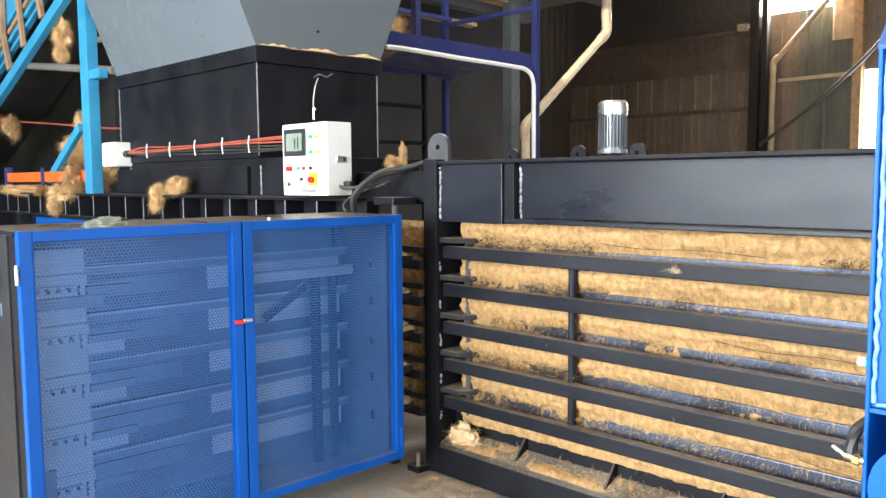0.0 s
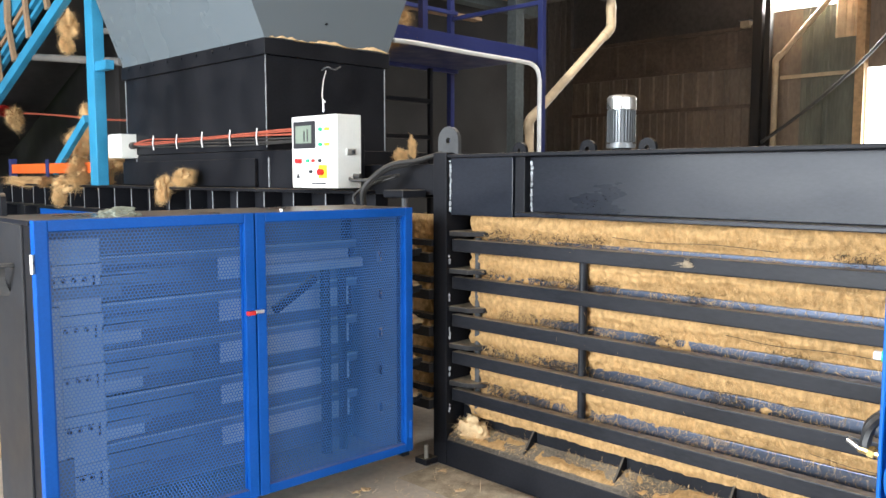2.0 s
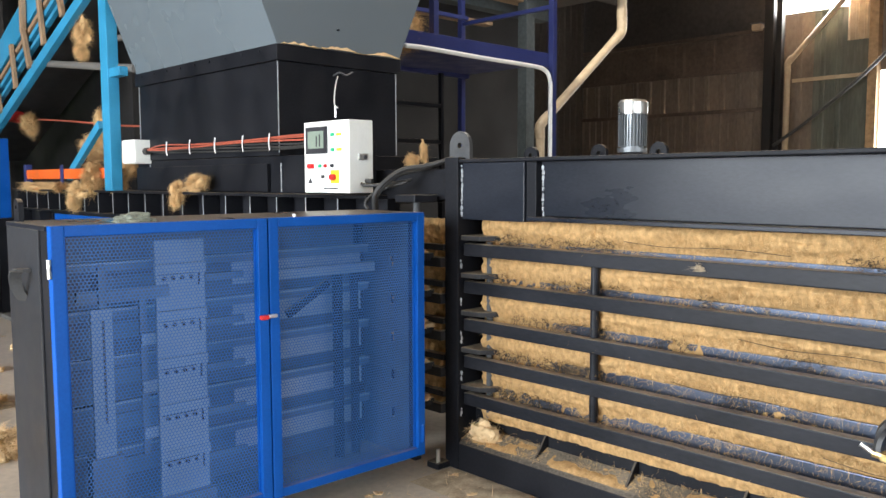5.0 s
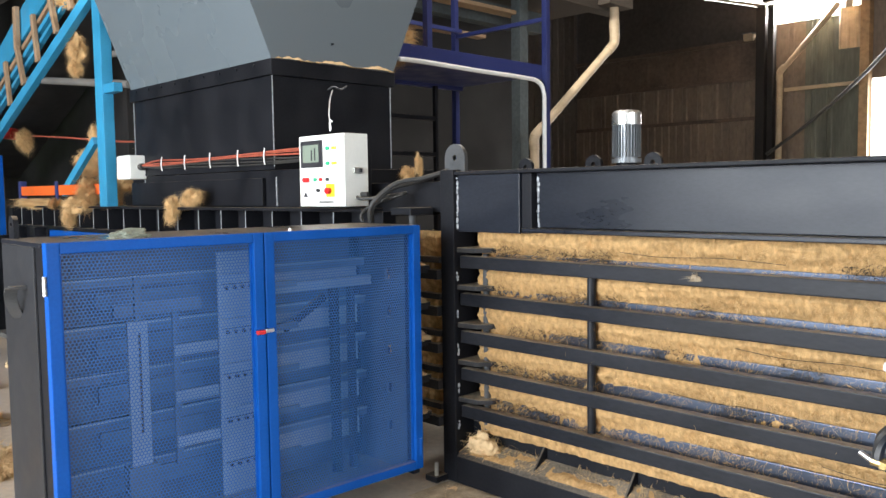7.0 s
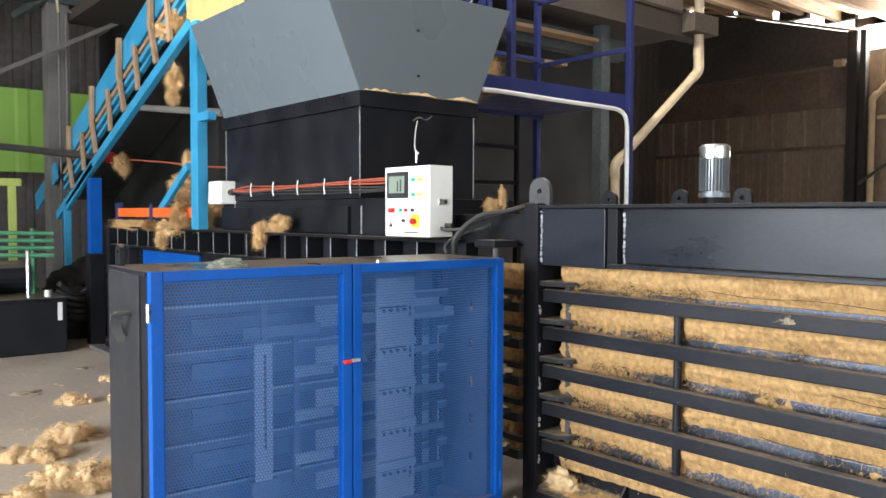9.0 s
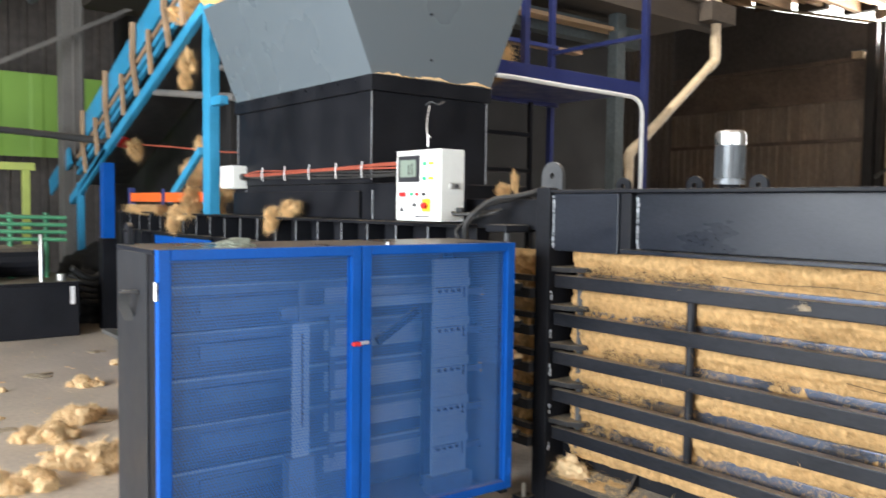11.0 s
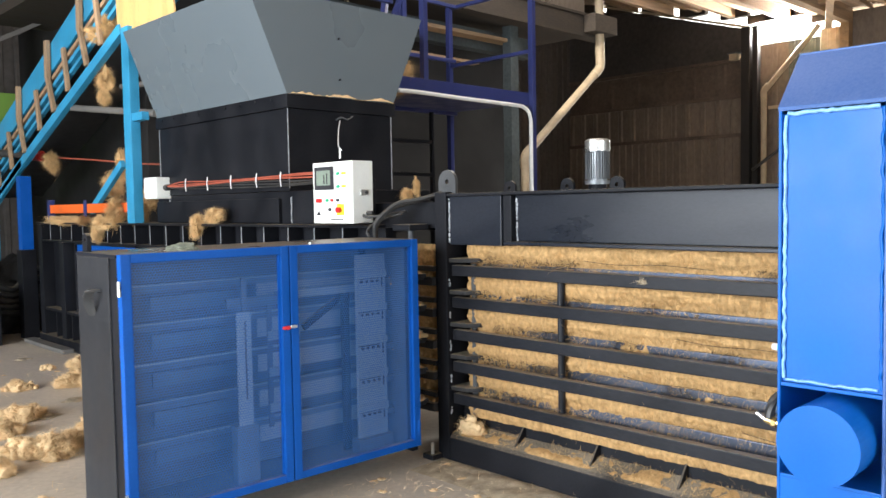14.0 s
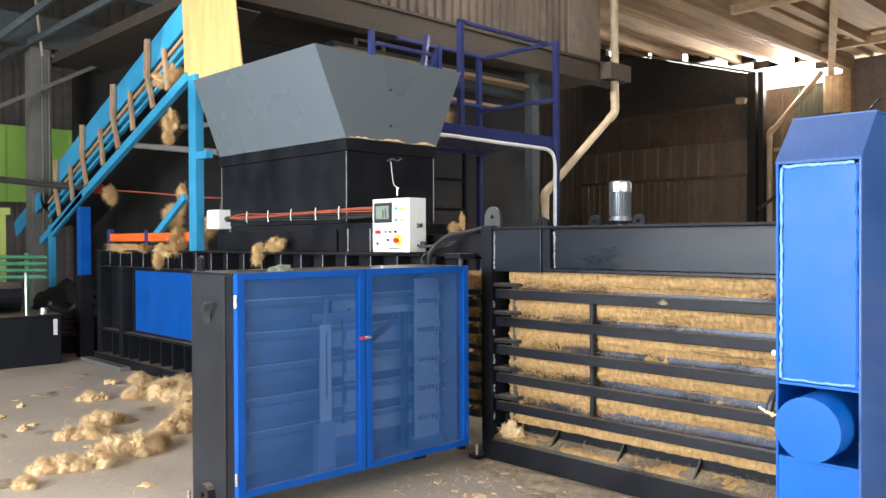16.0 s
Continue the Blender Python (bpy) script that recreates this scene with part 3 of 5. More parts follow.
for z0, z1 in zip(cuts, cuts[1:]):
    nz = max(8, int((z1 - z0) / 0.0047))
    co = [bale_point(0.25 + 3.6 * i / NY, z0 + (z1 - z0) * k / nz) for i in range(NY + 1) for k in range(nz + 1)]
    quads = [(i * (nz + 1) + k, i * (nz + 1) + k + 1, (i + 1) * (nz + 1) + k + 1, (i + 1) * (nz + 1) + k) for i in range(NY) for k in range(nz)]
    me = bpy.data.meshes.new("fibre_layer")
    me.from_pydata(co, [], quads)
    me.materials.append(FIBRECORE)
    for p in me.polygons:
        p.use_smooth = True
    o = new("fibre_layer", me)
    o.parent = bale
part("core", box(3.52, 3.94, 0.25, 3.85, 0.28, 1.37, 0), FIBRECORE, bale)
bm = bmesh.new()
spots = []
for _ in range(34000):
    y, z = rng.uniform(0.3, 3.8), rng.uniform(0.3, 1.37)
    if 3.19 < y < 3.43:
        continue
    spots.append(((3.16 if y < 3.3 else 3.085, y, z), (-1, 0, -0.15)))
for z in BARS[:]:
    for _ in range(800):
        y = rng.uniform(0.3, 3.12)
        spots.append(((3.145, y, z + rng.uniform(0.05, 0.085) + 0.02 * noise.noise(Vector((y * 9, z, 3)))), (-0.4, 0, -0.8)))
strands(bm, spots, rng, 0.024, 0.0007)
strands(bm, [((3.135, rng.uniform(0.3, 3.08), rng.uniform(0.35, 1.35)), (-0.5, 0, 0)) for _ in range(500)], rng, 0.09, 0.0006)
tagged(part("bale_loose_fibres", bm, BALEFIBRE), "loose golden coir strands standing out of the bale", "fibre", "", "stuff")
# coir lying over the slats and the sill
bm = bmesh.new()
spots = []
for z in BARS:
    for _ in range(900):
        y = 3.09 - abs(rng.gauss(0, 0.9))
        if y < 0.3 or noise.noise(Vector((y * 3.1, z * 7, 2))) < 0.12 - 0.3 * (y - 1.9):
            continue
        spots.append(((rng.uniform(3.10, 3.16), y, z + rng.uniform(-0.01, 0.045)), (-0.4, 0, 0.5)))
for _ in range(2600):
    y = rng.uniform(0.3, 3.3)
    if noise.noise(Vector((y * 2.4, 3.3, 2))) < -0.2:
        continue
    u = rng.random()
    spots.append(((3.05 + 0.12 * u, y, 0.168 + 0.05 * u), (-0.2, 0, 0.7)))
strands(bm, spots, rng, 0.030, 0.0007)
dark = bmesh.new()
dspots = []
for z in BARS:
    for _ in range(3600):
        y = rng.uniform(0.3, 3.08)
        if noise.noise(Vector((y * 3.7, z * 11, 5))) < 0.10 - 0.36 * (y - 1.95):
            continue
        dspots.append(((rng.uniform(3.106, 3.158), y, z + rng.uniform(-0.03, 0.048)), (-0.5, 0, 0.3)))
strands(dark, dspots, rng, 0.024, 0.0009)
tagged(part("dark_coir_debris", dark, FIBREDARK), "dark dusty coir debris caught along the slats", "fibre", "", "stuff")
tagged(part("sill_loose_fibres", bm, BALEFIBRE), "loose coir strands lying on the bars and sill", "fibre", "", "stuff")


def heap(y0, y1, x0, x1, zf, hgt, seed, step=0.012, cover=0.45):
    """A thin uneven layer of coir on a ledge."""
    bm = bmesh.new()
    ny, nx = max(2, int((y1 - y0) / step)), 8
    g = []
    for i in range(ny + 1):
        row = []
        for k in range(nx + 1):
            u, v = k / nx, i / ny
            x, y = x0 + (x1 - x0) * u, y0 + (y1 - y0) * v
            h = hgt * max(0, cover + 0.9 * noise.noise(Vector((y * 5, x * 8, seed))) + 0.4 * noise.noise(Vector((y * 25, x * 25, seed))))
            edge = min(1, 5 * min(u, 1 - u) + 0.15) * min(1, 30 * min(v, 1 - v))
            row.append(bm.verts.new((x, y, zf(x) + h * edge - 0.002)))
        g.append(row)
    for i in range(ny):
        for k in range(nx):
            bm.faces.new((g[i][k], g[i + 1][k], g[i + 1][k + 1], g[i][k + 1]))
    bmesh.ops.recalc_face_normals(bm, faces=bm.faces)
    return bm


tagged(part("sill_coir", heap(0.3, 3.3, 3.052, 3.168, lambda x: 0.166 + (x - 3.05) * 0.41, 0.026, 2.0, 0.012, -0.05), FIBRECORE, None, "", True), "coir dust and fibre lying along the sloped sill", "fibre")
tagged(part("floor_litter", heap(0.3, 3.34, 2.72, 3.028, lambda x: 0.001, 0.016, 8.0), FIBRELITTER, None, "", True), "brown coir litter swept against the sill", "fibre")
for k, (y0, y1, z) in enumerate(((2.30, 1.55, 1.30), (1.75, 1.05, 0.93), (2.05, 1.45, 0.70), (1.4, 0.8, 0.52), (2.75, 2.5, 0.66))):
    tagged(part("dark_strand", tube([(3.10, y0, z), (3.085, y0 * 0.7 + y1 * 0.3, z - 0.012), (3.088, y0 * 0.35 + y1 * 0.65, z - 0.004), (3.10, y1, z - 0.018)], 0.0014, 5), FIBREDARK), "long dark coir strand hanging across the bale", "fibre", "dark strands on the bale")
bm = clump_mesh(31, 0.05, 0.09, 0.075, 500, 0.04)
tagged(part("coir_tuft", bm, FIBRE, None, "", True, pose(3.10, 3.16, 0.180)), "coir tuft spilling out below the lowest bar", "fibre tuft")
bm = clump_mesh(32, 0.010, 0.018, 0.018, 120, 0.03)
tagged(part("coir_wisp", bm, FIBRELITTER, None, "", True, pose(3.045, 1.90, 1.20)), "dusty coir wisp hanging on the top bar", "fibre tuft")

# ---- ribbed feed body with side panel ----
body = thing("press_frame", "long black ribbed steel body of the baler", "baler", at=pose(0, -0.05, 0))
part("side_wall", box(3.06, 3.16, 3.95, 10.35, 0.12, 1.47), BLACK, body)
part("top_rail", box(2.90, 3.20, 3.95, 10.40, 1.472, 1.492), BLACK, body, "dusty top rail")
part("middle_rail", box(2.93, 3.06, 3.95, 10.38, 1.262, 1.28), BLACK, body)
part("lower_rail", box(2.93, 3.06, 7.75, 10.38, 0.42, 0.45), BLACK, body)
part("ground_rail", box(2.90, 3.20, 3.95, 10.40, 0.0, 0.12), BLACK, body)
part("rear_post", box(2.92, 3.06, 10.25, 10.38, 0.12, 1.47), BLACK, body)
part("rear_post", box(2.92, 3.06, 9.55, 9.68, 0.12, 1.26), BLACK, body)
rib = mesh_of(box(2.925, 3.058, -0.005, 0.005, 1.282, 1.470, 0.001), "stiffener")
rib.materials.append(BLACK)
# Thin pale strip along each stiffener's outer edge.
ribedge = mesh_of(box(2.9215, 2.9245, -0.004, 0.004, 1.285, 1.468, 0), "pale_edge")
ribedge.materials.append(WELD)
y = 4.25
while y < 10.3:
    o = new("stiffener", rib)
    o.parent, o.location = body, (0, y, 0)
    e = new("pale_edge", ribedge)
    e.parent, e.location = o, (0, 0, 0)
    y += 0.335
lowrib = mesh_of(box(2.935, 3.058, -0.008, 0.008, 0.122, 0.418, 0.001), "lower_stiffener")
lowrib.materials.append(BLACK)
for y in (7.9, 8.2, 8.5, 8.8, 9.1, 9.4, 9.9):
    o = new("lower_stiffener", lowrib)
    o.parent, o.location = body, (0, y, 0)
part("side_panel", box(3.03, 3.056, 7.85, 9.42, 0.47, 1.24, 0.004), BLUE, body, "blue painted side panel")
for a in (box(3.01, 3.03, 7.82, 9.45, 1.235, 1.26), box(3.01, 3.03, 9.42, 9.46, 0.45, 1.235), box(3.01, 3.03, 7.82, 9.42, 0.45, 0.475)):
    part("panel_trim", a, BLACK, body)
part("deck", box(3.16, 4.6, 3.95, 10.4, 1.44, 1.472), BLACK, body)
part("lower_box", box(3.06, 4.2, 4.70, 7.35, 1.492, 1.748), BLACK, body)
part("lower_box_step", box(3.03, 3.059, 5.20, 7.32, 1.50, 1.695), BLACK, body)
for y, z0, z1 in ((4.75, 1.50, 1.70), (7.1, 1.50, 1.72), (5.06, 1.50, 1.70)):
    part("weld_seam", box(3.053, 3.059, y - 0.006, y + 0.006, z0, z1, 0), WELD, body)
part("front_step", box(3.06, 4.0, 3.43, 4.69, 1.472, 1.64), BLACK, body)

# ---- hopper ----
hopper = thing("feed_hopper", "grey flared steel hopper on a black box neck", "hopper", at=pose(0.085, 0.0, 0.03))
part("neck", box(2.965, 4.03, 5.02, 7.20, 1.722, 2.36, 0.004), BLACK, hopper, "black sheet steel neck")
part("neck_flange", box(2.94, 4.05, 4.99, 7.23, 2.362, 2.47, 0.005), BLACK, hopper)
for x, y in ((2.962, 5.016), (2.962, 7.20), (4.02, 5.016)):
    part("corner_weld", box(x - 0.003, x + 0.003, y - 0.003, y + 0.003, 1.74, 2.36, 0), WELD, hopper)


def sloped(b, t, z0, z1, th):
    """A thin plate from the lower edge b to the upper edge t, each a pair of (x, y)."""
    bm = bmesh.new()
    p = [Vector((*b[0], z0)), Vector((*b[1], z0)), Vector((*t[1], z1)), Vector((*t[0], z1))]
    n = (p[1] - p[0]).cross(p[3] - p[0]).normalized() * th
    f = [bm.verts.new(v) for v in p]
    g = [bm.verts.new(v + n) for v in p]
    bm.faces.new(f)
    bm.faces.new(g[::-1])
    for i in range(4):
        j = (i + 1) % 4
        bm.faces.new((f[j], f[i], g[i], g[j]))
    bmesh.ops.recalc_face_normals(bm, faces=bm.faces)
    return bm


HB = [(2.95, 5.0), (4.04, 5.0), (4.04, 7.22), (2.95, 7.22)]
HT = [(2.64, 5.03), (4.42, 5.03), (4.42, 7.20), (2.64, 7.20)]
for i, nm in enumerate(("front", "far", "rear", "near")):
    j = (i + 1) % 4
    part("hopper_side", sloped((HB[j], HB[i]), (HT[j], HT[i]), 2.472, 3.25, 0.006), HOPPER, hopper)
for i in range(9):
    part("rivet", rod((2.938, 5.2 + i * 0.235, 2.44), (2.930, 5.2 + i * 0.235, 2.44), 0.009, 8), BARMAT, hopper)
for z in (2.62, 2.95):
    part("rivet", rod((3.46, 5.0, z), (3.46, 4.985, z), 0.008, 8), BARMAT, hopper)
tagged(part("hopper_coir", heap(0.0, 1.06, -0.022, 0.022, lambda x: 0.0, 0.03, 6.0), FIBRE, None, "", True, Matrix(((0, 1, 0, 3.055), (-1, 0, 0, 4.985), (0, 0, 1, 2.502), (0, 0, 0, 1)))), "coir lying along the hopper neck flange", "fibre")
board = tagged(part("plywood_board", prism([(6.60, 3.285), (7.84, 3.39), (7.92, 5.0), (6.92, 5.0)], "x", 2.95, 2.972), PLY), "yellow plywood board standing on the hopper rim", "board")

# ---- control panel, junction box, cables ----
panel = thing("control_panel", "white control box with display and buttons", "control panel", at=Matrix(((0.75, 0, 0, 0.745), (0, 1.245, 0, -1.034), (0, 0, 1.01, -0.008), (0, 0, 0, 1))))
part("enclosure", box(2.70, 2.93, 3.95, 4.30, 1.50, 1.91, 0.006), WHITE, panel)
part("front_door", box(2.694, 2.70, 3.957, 4.293, 1.507, 1.903, 0.002), WHITE, panel)
part("bracket", box(2.93, 3.06, 4.02, 4.22, 1.55, 1.80), BLACK, panel)
scr = part("screen_bezel", box(2.684, 2.694, 4.105, 4.275, 1.725, 1.88, 0.003), GREYPLASTIC, panel, "black display bezel")
part("display", box(2.6825, 2.684, 4.13, 4.255, 1.755, 1.855, 0), SCREEN, scr, "grey green display")
part("display_bar", box(2.6818, 2.6825, 4.155, 4.165, 1.765, 1.835, 0), GREYPLASTIC, scr)
part("display_bar", box(2.6818, 2.6825, 4.18, 4.19, 1.765, 1.825, 0), GREYPLASTIC, scr)


def button(y, z, mat, r=0.010, lab=""):
    part("button", rod((2.694, y, z), (2.680, y, z), r, 14), mat, panel, lab)


for z in (1.83, 1.745):
    button(4.065, z, GREEN, 0.011, "green lamp")
    part("caption_bar", box(2.6925, 2.694, 4.00, 4.04, z - 0.008, z + 0.008, 0), YELLOW, panel)
for y, m in ((4.255, RED), (4.235, RED), (4.165, GREEN), (4.122, RED), (4.07, GREYPLASTIC)):
    button(y, 1.655, m)
part("caption_bar", box(2.6925, 2.694, 4.215, 4.27, 1.64, 1.668, 0), RED, panel)
button(4.142, 1.593, GREYPLASTIC)
part("stop_plate", box(2.6915, 2.694, 4.02, 4.085, 1.555, 1.63, 0.001), YELLOW, panel, "yellow stop plate")
part("stop_button", rod((2.692, 4.06, 1.59), (2.665, 4.06, 1.59), 0.018, 16), RED, panel, "red mushroom stop button")
part("warning_mark", prism([(4.265, 1.555), (4.23, 1.555), (4.247, 1.585)], "x", 2.6915, 2.694, 0), GREYPLASTIC, panel)
part("caption_bar", box(2.6925, 2.694, 4.03, 4.14, 1.522, 1.530, 0), GREYPLASTIC, panel)
lock = part("door_lock", box(2.78, 2.87, 3.940, 3.95, 1.685, 1.72, 0.003), CHROME, panel, "zinc door catch")
part("lock_stud", rod((2.835, 3.942, 1.702), (2.835, 3.930, 1.702), 0.011), GREYPLASTIC, lock)
part("cable_gland", rod((2.86, 3.95, 1.567), (2.86, 3.905, 1.567), 0.014), CABLEDARK, panel)
part("aerial_stem", rod((2.80, 4.13, 1.935), (2.80, 4.13, 2.0), 0.006), CHROME, panel)
lamp = thing("hanging_wire", "thin wire dropping to the control box from a hook", "cable", at=pose(0.04, -0.05, 0.01))
part("wire", tube([(2.80, 4.13, 1.99), (2.98, 4.40, 2.05), (3.20, 4.68, 2.19), (3.44, 4.97, 2.30)], 0.004), CABLEWHITE, lamp)
part("hook", tube([(3.44, 5.02, 2.31), (3.44, 4.95, 2.325), (3.49, 4.94, 2.31), (3.56, 4.96, 2.34)], 0.006), LUG, lamp)
jb = thing("junction_box", "white plastic cable junction box", "junction box", at=pose(0.11, 0.03, -0.01))
part("box", box(2.80, 2.96, 7.0, 7.24, 1.735, 1.94, 0.012), WHITE, jb)
part("lid", box(2.792, 2.80, 7.01, 7.23, 1.745, 1.93, 0.003), WHITE, jb)
part("gland", rod((2.90, 7.0, 1.84), (2.90, 6.94, 1.84), 0.03), CABLEDARK, jb)
cables = thing("cable_bundle", "sagging orange and black cables tied along the neck", "cables", at=pose(0.10, 0.03, -0.005))
for i in range(6):
    zz = 1.805 + 0.014 * i
    pts = [(2.90, 6.98, 1.84)] + [(2.93 - 0.012 * (i % 2), y, zz + 0.02 * math.sin(y * 2.1 + i) * 0.5) for y in (6.7, 6.2, 5.7, 5.2, 4.7)] + [(2.92, 4.29, 1.82 + 0.01 * i)]
    part("cable", tube(pts, 0.0065), CABLEORANGE if i > 2 else CABLEDARK, cables, smooth=True)
for y in (6.6, 6.2, 5.8, 5.4, 5.05):
    part("cable_tie", tube([(2.912, y, 1.79), (2.905, y, 1.84), (2.912, y, 1.905)], 0.005), LABEL, cables)

# hoses between the panel and the chamber
for i, pts in enumerate((
        [(2.80, 3.70, 1.42), (2.78, 3.66, 1.52), (2.88, 3.58, 1.63), (3.0, 3.48, 1.66), (3.12, 3.36, 1.71)],
        [(2.83, 3.72, 1.42), (2.82, 3.70, 1.50), (2.90, 3.64, 1.60), (3.02, 3.56, 1.64), (3.12, 3.40, 1.70)],
        [(2.86, 3.905, 1.567), (2.86, 3.84, 1.55), (2.90, 3.70, 1.56), (3.0, 3.62, 1.58)],
        [(2.80, 3.76, 1.42), (2.80, 3.78, 1.46), (2.86, 3.74, 1.52), (2.95, 3.6, 1.57)])):
    tagged(part("hydraulic_hose", tube(pts, (0.014, 0.012, 0.010, 0.009)[i]), CABLEDARK, None, "", True), "dusty black hydraulic hose curving over the frame", "hose", "hoses")

# ---- electric motor on the chamber roof ----
motor = thing("electric_motor", "upright finned grey electric motor", "motor", at=Matrix(((0.88, 0, 0, 0.534), (0, 0.88, 0, 0.375), (0, 0, 1.1, -0.19), (0, 0, 0, 1))))
MX, MY = 4.45, 3.125
part("mount_plate", rod((MX, MY, 1.60), (MX, MY, 1.764), 0.075, 24), BLACK, motor)
part("pump", rod((MX, MY, 1.30), (MX, MY, 1.60), 0.09), BLACK, motor)
part("pump_stand", box(4.052, MX + 0.12, MY - 0.12, MY + 0.12, 0.173, 1.30), BLACK, motor)
part("flange", rod((MX, MY, 1.765), (MX, MY, 1.79), 0.105, 28), ALU, motor)
part("stator", rod((MX, MY, 1.79), (MX, MY, 1.985), 0.080, 28), ALU, motor)
for k in range(28):
    a = 6.2832 * k / 28
    part("fin", join(bmesh.new(), box(0.078, 0.102, -0.003, 0.003, 1.80, 1.98, 0), Matrix.Translation((MX, MY, 0)) @ Matrix.Rotation(a, 4, "Z")), ALU, motor)
part("fan_cowl", rod((MX, MY, 1.985), (MX, MY, 2.05), 0.105, 28), CHROME, motor, "bright fan cowl")
part("cowl_top", rod((MX, MY, 2.05), (MX, MY, 2.065), 0.105, 28, None, 0.085), CHROME, motor)

# ---- needle cabinet with perforated doors ----
CAB = pose(0.977, 3.335, 0, 0, 0, -2.2)
CW, CD = 1.761, 0.53
cabinet = thing("needle_cabinet", "black steel cabinet with blue perforated double doors", "cabinet", at=CAB)
part("left_side", box(-0.004, 0.026, 0.105, CD, 0.05, 1.40, 0.005), CABSIDE, cabinet, "dusty dark grey side plate")
part("top_plate", box(-0.006, CW + 0.02, 0.012, CD, 1.40, 1.418, 0.004), STEEL, cabinet, "dusty top plate")
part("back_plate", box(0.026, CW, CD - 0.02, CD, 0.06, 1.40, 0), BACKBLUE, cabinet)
part("bottom_plate", box(0.026, CW, 0.13, CD - 0.02, 0.116, 0.13, 0.004), CARRDARK, cabinet)
part("front_post", box(0.004, 0.05, 0.012, 0.104, 0.02, 1.40, 0.004), BLACK, cabinet)
part("front_post", box(CW - 0.03, CW + 0.015, 0.012, 0.06, 0.13, 1.40, 0.004), BLACK, cabinet)
part("rear_post", box(CW - 0.05, CW, CD - 0.07, CD - 0.02, 0.13, 1.40, 0.004), BLACK, cabinet)
strap = bmesh.new()
for k in range(9):
    a0, a1 = radians(100 - 21 * k), radians(100 - 21 * (k + 1))
    bar_between((-0.006 - 0.052 * max(0, math.sin(a0 * 0.5 + 0.8)), 0.20 + 0.012 * k, 1.245 - 0.014 * k), (-0.006 - 0.052 * max(0, math.sin(a1 * 0.5 + 0.8)), 0.212 + 0.012 * k, 1.231 - 0.014 * k), 0.045, 0.008, strap, 0)
part("grip", strap, LUG, cabinet, "bent flat steel grip")
part("grip_root", box(-0.06, -0.004, 0.20, 0.245, 1.236, 1.25, 0.002), LUG, cabinet)
part("lifting_lug", ear(0.47, 1.475, 0.035, 1.418, 0.02, 0.04, 0.010, "x"), BLACK, cabinet)
foot = part("foot", ear(0.30, 0.13, 0.07, 0.0, -0.05, -0.004, 0.02, "x"), BARMAT, cabinet, "steel foot with rounded ear")
part("foot_plate", box(-0.12, 0.06, 0.18, 0.42, 0.0, 0.016, 0.003), BARMAT, cabinet)
for y in (0.15, 0.46):
    part("anchor_bolt", rod((-0.06, y, 0.0), (-0.06, y, 0.13), 0.010), CHROME, cabinet)
part("foot_far", box(CW - 0.12, CW - 0.02, 0.40, 0.50, 0.0, 0.115, 0.005), BLACK, cabinet)

PITCH = 0.0145


def perforated(w, h):
    """Sheet of hexagonal cells, each a ring round an open hole."""
    nx, nz = int(w / PITCH) + 1, int(h / (PITCH * 0.866)) + 1
    R, r = PITCH / math.sqrt(3), PITCH * 0.43
    verts, faces = [], []
    for j in range(nz):
        for i in range(nx):
            cx, cz = (i + (0.5 if j % 2 else 0)) * PITCH, j * PITCH * 0.866
            if cx > w + PITCH * 0.3:
                continue
            b = len(verts)
            for q in (R, r):
                for k in range(6):
                    a = radians(30 + 60 * k)
                    verts.append((min(max(cx + q * math.cos(a), 0), w), 0, min(max(cz + q * math.sin(a), 0), h)))
            for k in range(6):
                n = (k + 1) % 6
                faces.append((b + k, b + n, b + 6 + n, b + 6 + k))
    me = bpy.data.meshes.new("perforated_sheet")
    me.from_pydata(verts, [], faces)
    me.materials.append(MESHBLUE)
    return me


def mesh_door(x0, x1, z0, z1):
    f, d = 0.047, 0.035
    door = part("door", box(x0, x0 + f, -d, 0.01, z0, z1, 0.004), BLUE, cabinet, "blue framed perforated door")
    part("closing_stile", box(x1 - f, x1, -d, 0.01, z0, z1, 0.004), BLUE, door)
    part("top_rail", box(x0 + f, x1 - f, -d + 0.001, 0.009, z1 - f * 0.9, z1, 0.004), BLUE, door)
    part("bottom_rail", box(x0 + f, x1 - f, -d + 0.001, 0.009, z0, z0 + f * 0.9, 0.004), BLUE, door)
    sh = new("perforated_sheet", perforated(x1 - x0 - 2 * f + 0.01, z1 - z0 - 1.8 * f + 0.01))
    sh.parent, sh.location = door, (x0 + f - 0.005, -0.006, z0 + 0.9 * f - 0.005)
    part("bead", box(x0 + f, x0 + f + 0.008, -0.016, -0.008, z0 + f, z1 - f, 0), BLUE, door)
    part("bead", box(x1 - f - 0.008, x1 - f, -0.016, -0.008, z0 + f, z1 - f, 0), BLUE, door)
    return door


d1 = mesh_door(0.0, 0.872, 0.172, 1.42)
d2 = mesh_door(0.878, 1.761, 0.172, 1.42)
latch = part("latch", box(0.822, 0.862, -0.058, -0.036, 0.984, 1.003, 0.006), RED, d1, "red and zinc toggle latch")
part("latch_hook", box(0.862, 0.905, -0.053, -0.036, 0.988, 1.004, 0.004), CHROME, d2)
part("hinge", rod((-0.008, -0.03, 1.23), (-0.008, -0.03, 1.30), 0.008), CHROME, d1)
part("hinge", rod((-0.008, -0.03, 0.25), (-0.008, -0.03, 0.32), 0.008), CHROME, d1)
part("hinge", rod((1.746, -0.03, 0.24), (1.746, -0.03, 0.33), 0.012), BLUE, d2)
